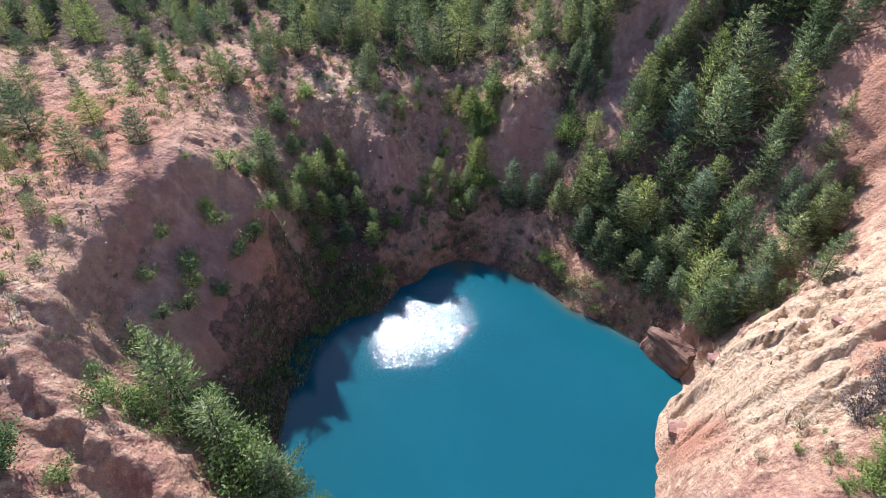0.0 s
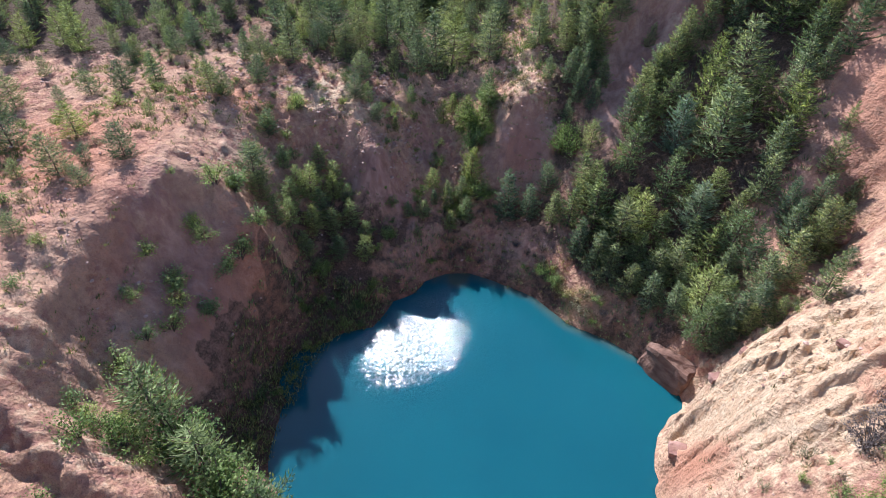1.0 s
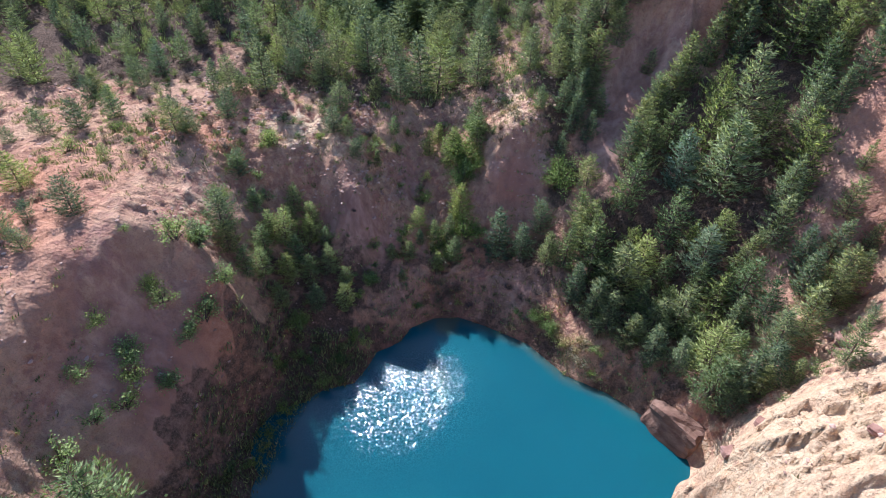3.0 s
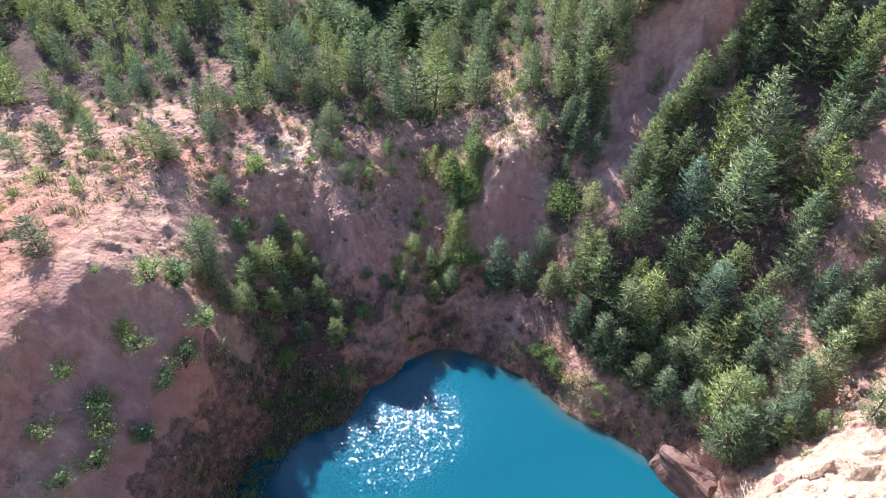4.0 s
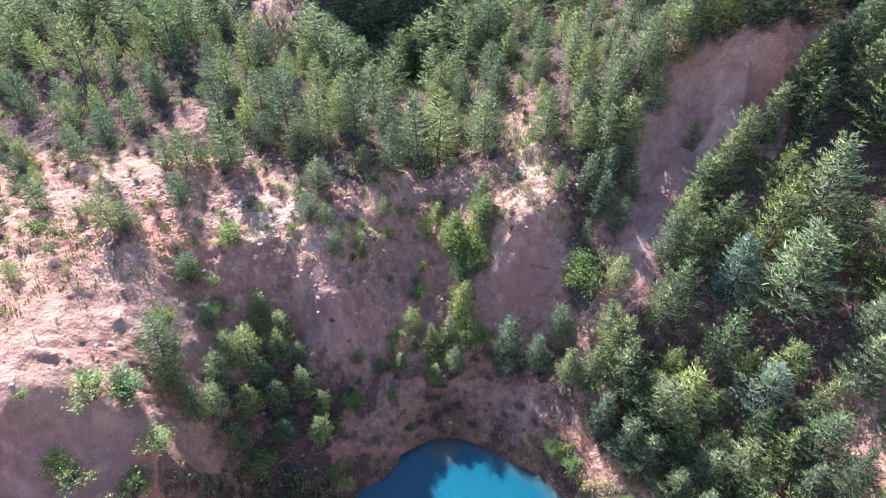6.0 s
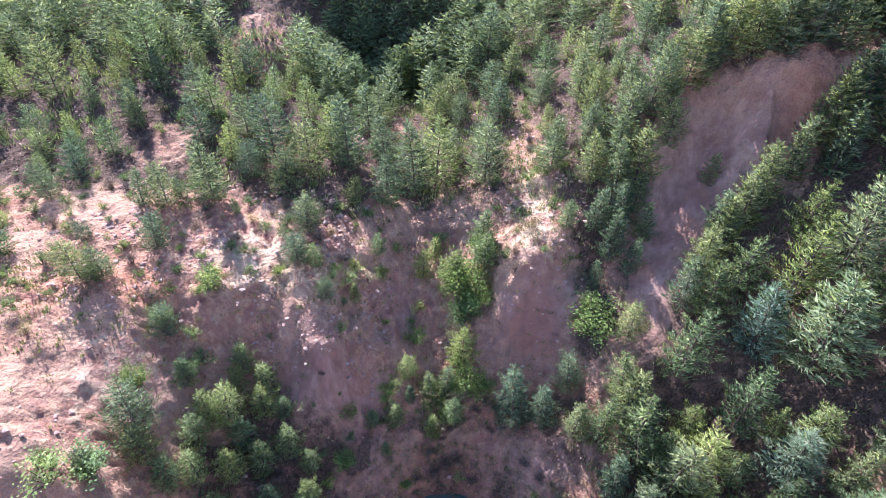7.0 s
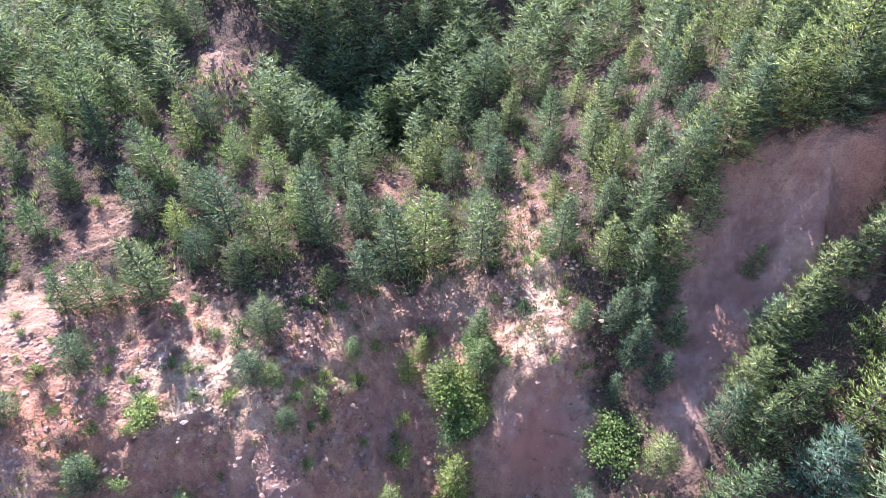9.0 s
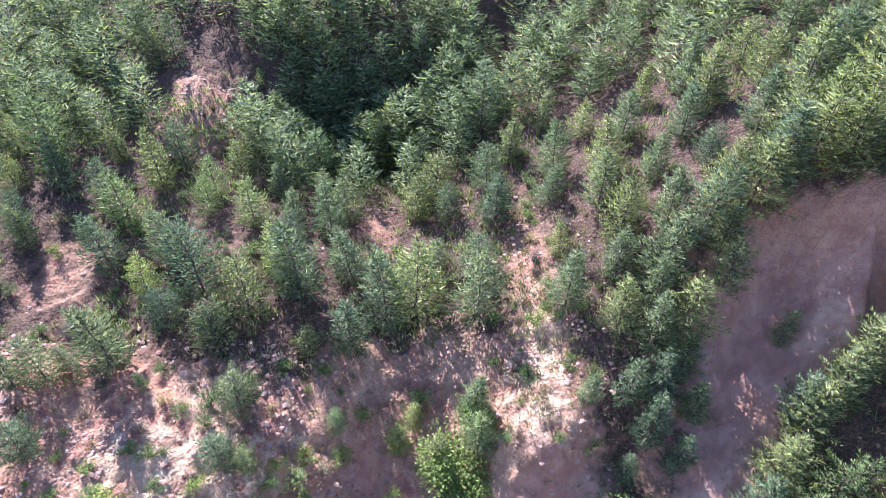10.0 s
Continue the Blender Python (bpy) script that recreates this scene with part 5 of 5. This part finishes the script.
for _ in range(400):
    x, y = dice.uniform(-10, 6), dice.uniform(65.5, 75)
    if all((x - a) ** 2 + (y - b) ** 2 > 1.7 for a, b in TAKEN) and ((x + 9.6) / 1.9) ** 2 + ((y - 70) / 2.4) ** 2 > 1:
        TAKEN.append((x, y))
        FAR.append((x, y, dice.uniform(3.6, 5.6)))
far_wood("far_woods", FAR, PINES, "dense dark green pine woodland beyond the pit")


# ---------------------------------------------------------------- low growth
for loop, gap, tries in (([(-24, 37), (-16, 36.5), (-13, 40), (-8.5, 41), (-4, 40.8), (-1, 44.5), (-1.5, 49), (-6, 47), (-14, 49), (-24, 49)], 0.85, 420), ([(5, 44), (10.5, 43.6), (12.5, 47), (10, 52), (9.5, 62), (6.4, 62), (6, 52)], 0.7, 260),
                         ([(-19, 51), (-13.5, 51), (-6.5, 49.5), (-1, 54), (-1, 61), (-15, 61), (-19, 55)], 0.8, 90), ([(-10.5, 61.5), (-11, 66), (-13.5, 67), (-13, 61.5)], 0.8, 30), ([(-8.5, 32.5), (-3.5, 34.5), (1, 38.6), (8, 37), (10, 38.4), (3, 40.2), (-4, 38.6), (-10, 37)], 0.7, 90),
                         ([(17.2, 50.8), (20.4, 49.4), (24, 48.6), (24, 50), (18, 52.2)], 0.6, 60), ([(-8, 41), (-3, 41.6), (-0.5, 43.4), (0.6, 40), (-3, 38.4), (-7, 37.8)], 1.2, 14)):
    for x, y in scatter(loop, gap, tries, (min(p[0] for p in loop), max(p[0] for p in loop), min(p[1] for p in loop), max(p[1] for p in loop))):
        k = dice.random()
        plant(SHRUBS if k < 0.62 else DRIES if k < 0.82 else GREYS, x, y, dice.uniform(0.4, 1.15), 2.1, "small yellow-green shrub on stony clay" if k < 0.62 else "small straw-coloured shrub on stony clay" if k < 0.82 else "small grey leafless shrub on stony clay", "shrub", "shrubs of the pit", 0.08)
for x, y, h in [(7.6, 45.0, 1.0), (6.6, 47.2, 1.2), (2.0, 37.0, 1.1), (3.2, 36.6, 0.9),
                (20.6, 20.6, 0.7), (16.0, 13.6, 0.9), (14.6, 13.2, 0.8), (22.6, 24.2, 0.8), (-21.5, 26.0, 0.9), (-18.6, 33.6, 0.8), (-20.4, 31.6, 0.9), (-16.6, 36.4, 0.8), (18.2, 50.9, 1.6), (19.4, 50.2, 1.7), (17.2, 50.6, 1.3), (20.8, 49.6, 1.5)]:
    plant(DRIES, x, y, h, 2.1, "dry straw-coloured brush on bare earth", "shrub", "dry brush", 0.1)


def weeds(name, places, tall, material, label):
    """A field of low tufts as one mesh."""
    vs = []
    heights = land_height(np.array([p[0] for p in places]), np.array([p[1] for p in places]))[0] - 0.03
    for (x, y), z in zip(places, heights.tolist()):
        for _ in range(dice.randint(9, 16)):
            a, r, h = dice.uniform(0, 6.28), dice.uniform(0.02, 0.30), tall * dice.uniform(0.3, 0.9)
            bx, by = x + r * math.cos(a), y + r * math.sin(a)
            w = dice.uniform(0.02, 0.05)
            b = dice.uniform(0, 6.28)
            vs += [(bx - w * math.cos(b), by - w * math.sin(b), z), (bx + w * math.cos(b), by + w * math.sin(b), z), (bx + h * 0.7 * math.cos(a) * dice.random(), by + h * 0.7 * math.sin(a) * dice.random(), z + h)]
    return tagged(new(name, mesh_of(name, vs, np.arange(len(vs)).reshape(-1, 3).tolist(), material)), label, "undergrowth", kind="stuff")


def strewn(n, box, chance):
    """Random places in a box, kept by a chance that depends on the place."""
    x, y = np.random.uniform(box[0], box[1], n), np.random.uniform(box[2], box[3], n)
    keep = np.random.random(n) < chance(x, y)
    return list(zip(x[keep].tolist(), y[keep].tolist()))


PLATEAU = lambda x, y: (x < -12 - 0.35 * np.maximum(0, 30 - y)) & ((x < -16.2) | (y > 32))
weeds("green_weeds", strewn(5000, (-42, -9, 16, 50), lambda x, y: PLATEAU(x, y) * patchy(x, y, 4, 21) ** 2 * np.clip((-x - 8) / 12, 0.15, 1))
      + strewn(1500, (-14, 14, 36, 56), lambda x, y: patchy(x, y, 3, 22) ** 2 * 0.8), 0.30, WEED, "patchy yellow-green weeds on bare clay")
weeds("dry_grass", strewn(1700, (-40, 14, 17, 62), lambda x, y: (PLATEAU(x, y) | (y > 42)) * patchy(x, y, 3, 23) ** 2) + strewn(700, (13, 32, 12, 36), lambda x, y: (y < x + 3) * patchy(x, y, 3, 24) ** 3)
      + strewn(500, (4.5, 11, 43.5, 62), lambda x, y: 0.8 + 0 * x), 0.28, LEAF_DRY, "tufts of dry straw-coloured grass")
weeds("undergrowth", strewn(8000, (-30, 30, 25, 70), lambda x, y: np.maximum.reduce([inside(x, y, loop) for loop in WOODS.values()]) * patchy(x, y, 3, 25)), 0.6, PINE, "low green growth and seedlings under the pines")
weeds("shore_brush", strewn(2600, (-10, 19, 26, 40), lambda x, y: (from_shore(x, y) < 1.8) * ~inside(x, y, SHORE) * patchy(x, y, 1.6, 26)), 0.42, PINE, "dark tangled brush along the waterline")
for x, y in strewn(150, (-5, 16, 26, 38), lambda x, y: (from_shore(x, y) < 1.5) * (from_shore(x, y) > 0.15) * ~inside(x, y, SHORE) * (0.3 + 0.7 * patchy(x, y, 1.6, 29))):
    dry_ = dice.random() < 0.3
    plant(DRIES if dry_ else SHRUBS, x, y, dice.uniform(0.4, 0.95), 2.1, "small straw-coloured bush at the water's edge" if dry_ else "small dark green bush at the water's edge", "shrub", "shrubs of the shore", 0.08)
weeds("bank_tangle", strewn(4200, (-12, -2, 17, 33), lambda x, y: inside(x, y, FOOT) * ~inside(x, y, SHORE) * (0.35 + 0.65 * patchy(x, y, 1.4, 28))), 0.5, PINE, "dark tangled growth on the shaded bank under the cliff")
for x, y in strewn(34, (-11, -3, 18, 32), lambda x, y: inside(x, y, FOOT) * (~inside(x, y, SHORE)) * 0.8):
    plant(SHRUBS, x, y, dice.uniform(0.8, 1.5), 2.1, "dark green leafy shrub on the shaded bank under the cliff", "shrub", "shrubs of the pit", 0.1)
weeds("shore_straw", strewn(900, (-3, 15, 27, 39), lambda x, y: (from_shore(x, y) < 3.4) * ~inside(x, y, SHORE) * np.maximum(0.8 * mound(x, y, 2.4, 36.6, 2.0, 1.6), patchy(x, y, 1.8, 27) ** 2)), 0.4, LEAF_DRY, "dry straw and dead stalks on the bank")


# ---------------------------------------------------------------- stones
def lump(rng, size):
    """Corners and faces of a rough stone."""
    v = [Vector(c).normalized() for c in itertools.product((-1, 1), repeat=3)] + [Vector(c) for c in ((1, 0, 0), (-1, 0, 0), (0, 1, 0), (0, -1, 0), (0, 0, 1), (0, 0, -1))]
    v = [Vector((p.x * rng.uniform(0.7, 1.3), p.y * rng.uniform(0.6, 1.1), p.z * rng.uniform(0.45, 0.8))) * size for p in v]
    f = []
    for k, ring in ((8, (4, 6, 7, 5)), (9, (0, 1, 3, 2)), (10, (2, 3, 7, 6)), (11, (0, 4, 5, 1)), (12, (1, 5, 7, 3)), (13, (0, 2, 6, 4))):
        f += [(k, ring[i], ring[(i + 1) % 4]) for i in range(4)]
    return v, f


def scree(name, places, low, high, label):
    """Loose stones as one mesh."""
    rng = random.Random(5)
    vs, fs = [], []
    zs = land_height(np.array([p[0] for p in places]), np.array([p[1] for p in places]))[0]
    for (x, y), z in zip(places, zs):
        v, f = lump(rng, low + (high - low) * rng.random() ** 3)
        a, n = rng.uniform(0, 6.28), len(vs)
        vs += [(x + p.x * math.cos(a) - p.y * math.sin(a), y + p.x * math.sin(a) + p.y * math.cos(a), z + p.z * 0.8) for p in v]
        fs += [tuple(i + n for i in t) for t in f]
    return tagged(new(name, mesh_of(name, vs, fs, STONE)), label, "stones", kind="stuff")


scree("scree", strewn(6500, (-30, 12, 14, 56), lambda x, y: ~inside(x, y, SHORE) * (from_shore(x, y) > 0.5) * (patchy(x, y, 2.5, 41) ** 2 * 0.8 + 0.05)) + strewn(2600, (12, 32, 10, 38), lambda x, y: (y < x + 4) * patchy(x, y, 2.0, 42) ** 2)
      + strewn(4200, (-18, -1, 38.5, 49), lambda x, y: patchy(x, y, 1.8, 43) ** 2) + strewn(900, (4.5, 11, 43, 60), lambda x, y: 0.7 + 0 * x) + strewn(700, (-14, -10, 61, 69), lambda x, y: 0.6 + 0 * x), 0.03, 0.17, "loose pale pink stones and clods on the slopes")


def boulder(seed, x, y, z, sx, sy, sz, turn, label, material=None):
    """A weathered block: a lump subdivided, roughened and bevelled by noise."""
    rng = random.Random(seed)
    bm = bmesh.new()
    bmesh.ops.create_cube(bm, size=2.0)
    bmesh.ops.subdivide_edges(bm, edges=bm.edges[:], cuts=7, use_grid_fill=True)
    for v in bm.verts:
        p = v.co.copy()
        round_ = p.normalized() * 1.25
        p = p.lerp(round_, 0.45)
        k = 1 + 0.22 * noise.noise(p * 1.3 + Vector((seed, 0, 0))) + 0.10 * noise.noise(p * 3.7 + Vector((0, seed, 0)))
        v.co = Vector((p.x * sx, p.y * sy, p.z * sz)) * k
    mesh = bpy.data.meshes.new("boulder")
    bm.to_mesh(mesh)
    bm.free()
    mesh.materials.append(material or EARTH)
    ob = new("boulder", mesh)
    ob.matrix_basis = pose(x, y, z, rng.uniform(-8, 8), rng.uniform(-8, 8), turn)
    return tagged(ob, label, "rock", "boulders of the pit")


boulder(3, 16.5, 25.5, 0.5, 1.8, 1.0, 1.55, -55, "large brown clay block standing in the water's edge", CLAY)
for k, (x, y, s) in enumerate([(16.4, 20.9, 0.3), (18.0, 21.8, 0.25), (23.0, 24.6, 0.35), (19.4, 18.4, 0.2), (14.4, 18.4, 0.45), (26.4, 29.0, 0.5), (24.0, 26.0, 0.35)]):
    boulder(10 + k, x, y, ground_at(x, y) + 0.1 * s, s * 1.2, s, s * 0.7, 40 * k, "pale weathered sandstone block lying on the slope")
for x, y, h in [(17.2, 13.0, 1.9), (17.8, 13.2, 2.1), (17.6, 12.5, 1.9), (18.3, 13.8, 1.8)]:
    plant(GREYS, x, y, h, 2.1, "leafless grey-purple thorny bush on sandstone", "shrub", "dry brush")
for x, y, h in [(17.0, 11.6, 1.3), (16.6, 10.8, 1.3), (17.5, 11.0, 1.7), (17.9, 12.1, 1.5), (16.0, 10.2, 1.5), (16.9, 10.2, 1.8), (15.4, 10.4, 1.1), (15.2, 12.6, 0.7), (16.2, 12.9, 0.7), (15.6, 11.4, 1.0), (19.6, 22.9, 0.8), (21.6, 24.0, 1.2), (-3.0, 37.4, 1.4), (0.4, 43.0, 1.0), (2.4, 44.6, 1.2), (2.2, 47.4, 1.4), (-0.6, 46.6, 1.2), (6.0, 44.6, 1.1), (-7.0, 45.6, 1.2), (-9.0, 43.4, 1.0)]:
    near_corner = x > 15.8 and y < 12.3
    plant(BROADS if near_corner else SHRUBS, x, y, h * (1.15 if near_corner else 1), 2.1, "dense bright green bush at the sandstone's edge" if near_corner else "yellow-green leafy shrub on stony ground", "shrub", "shrubs of the pit")
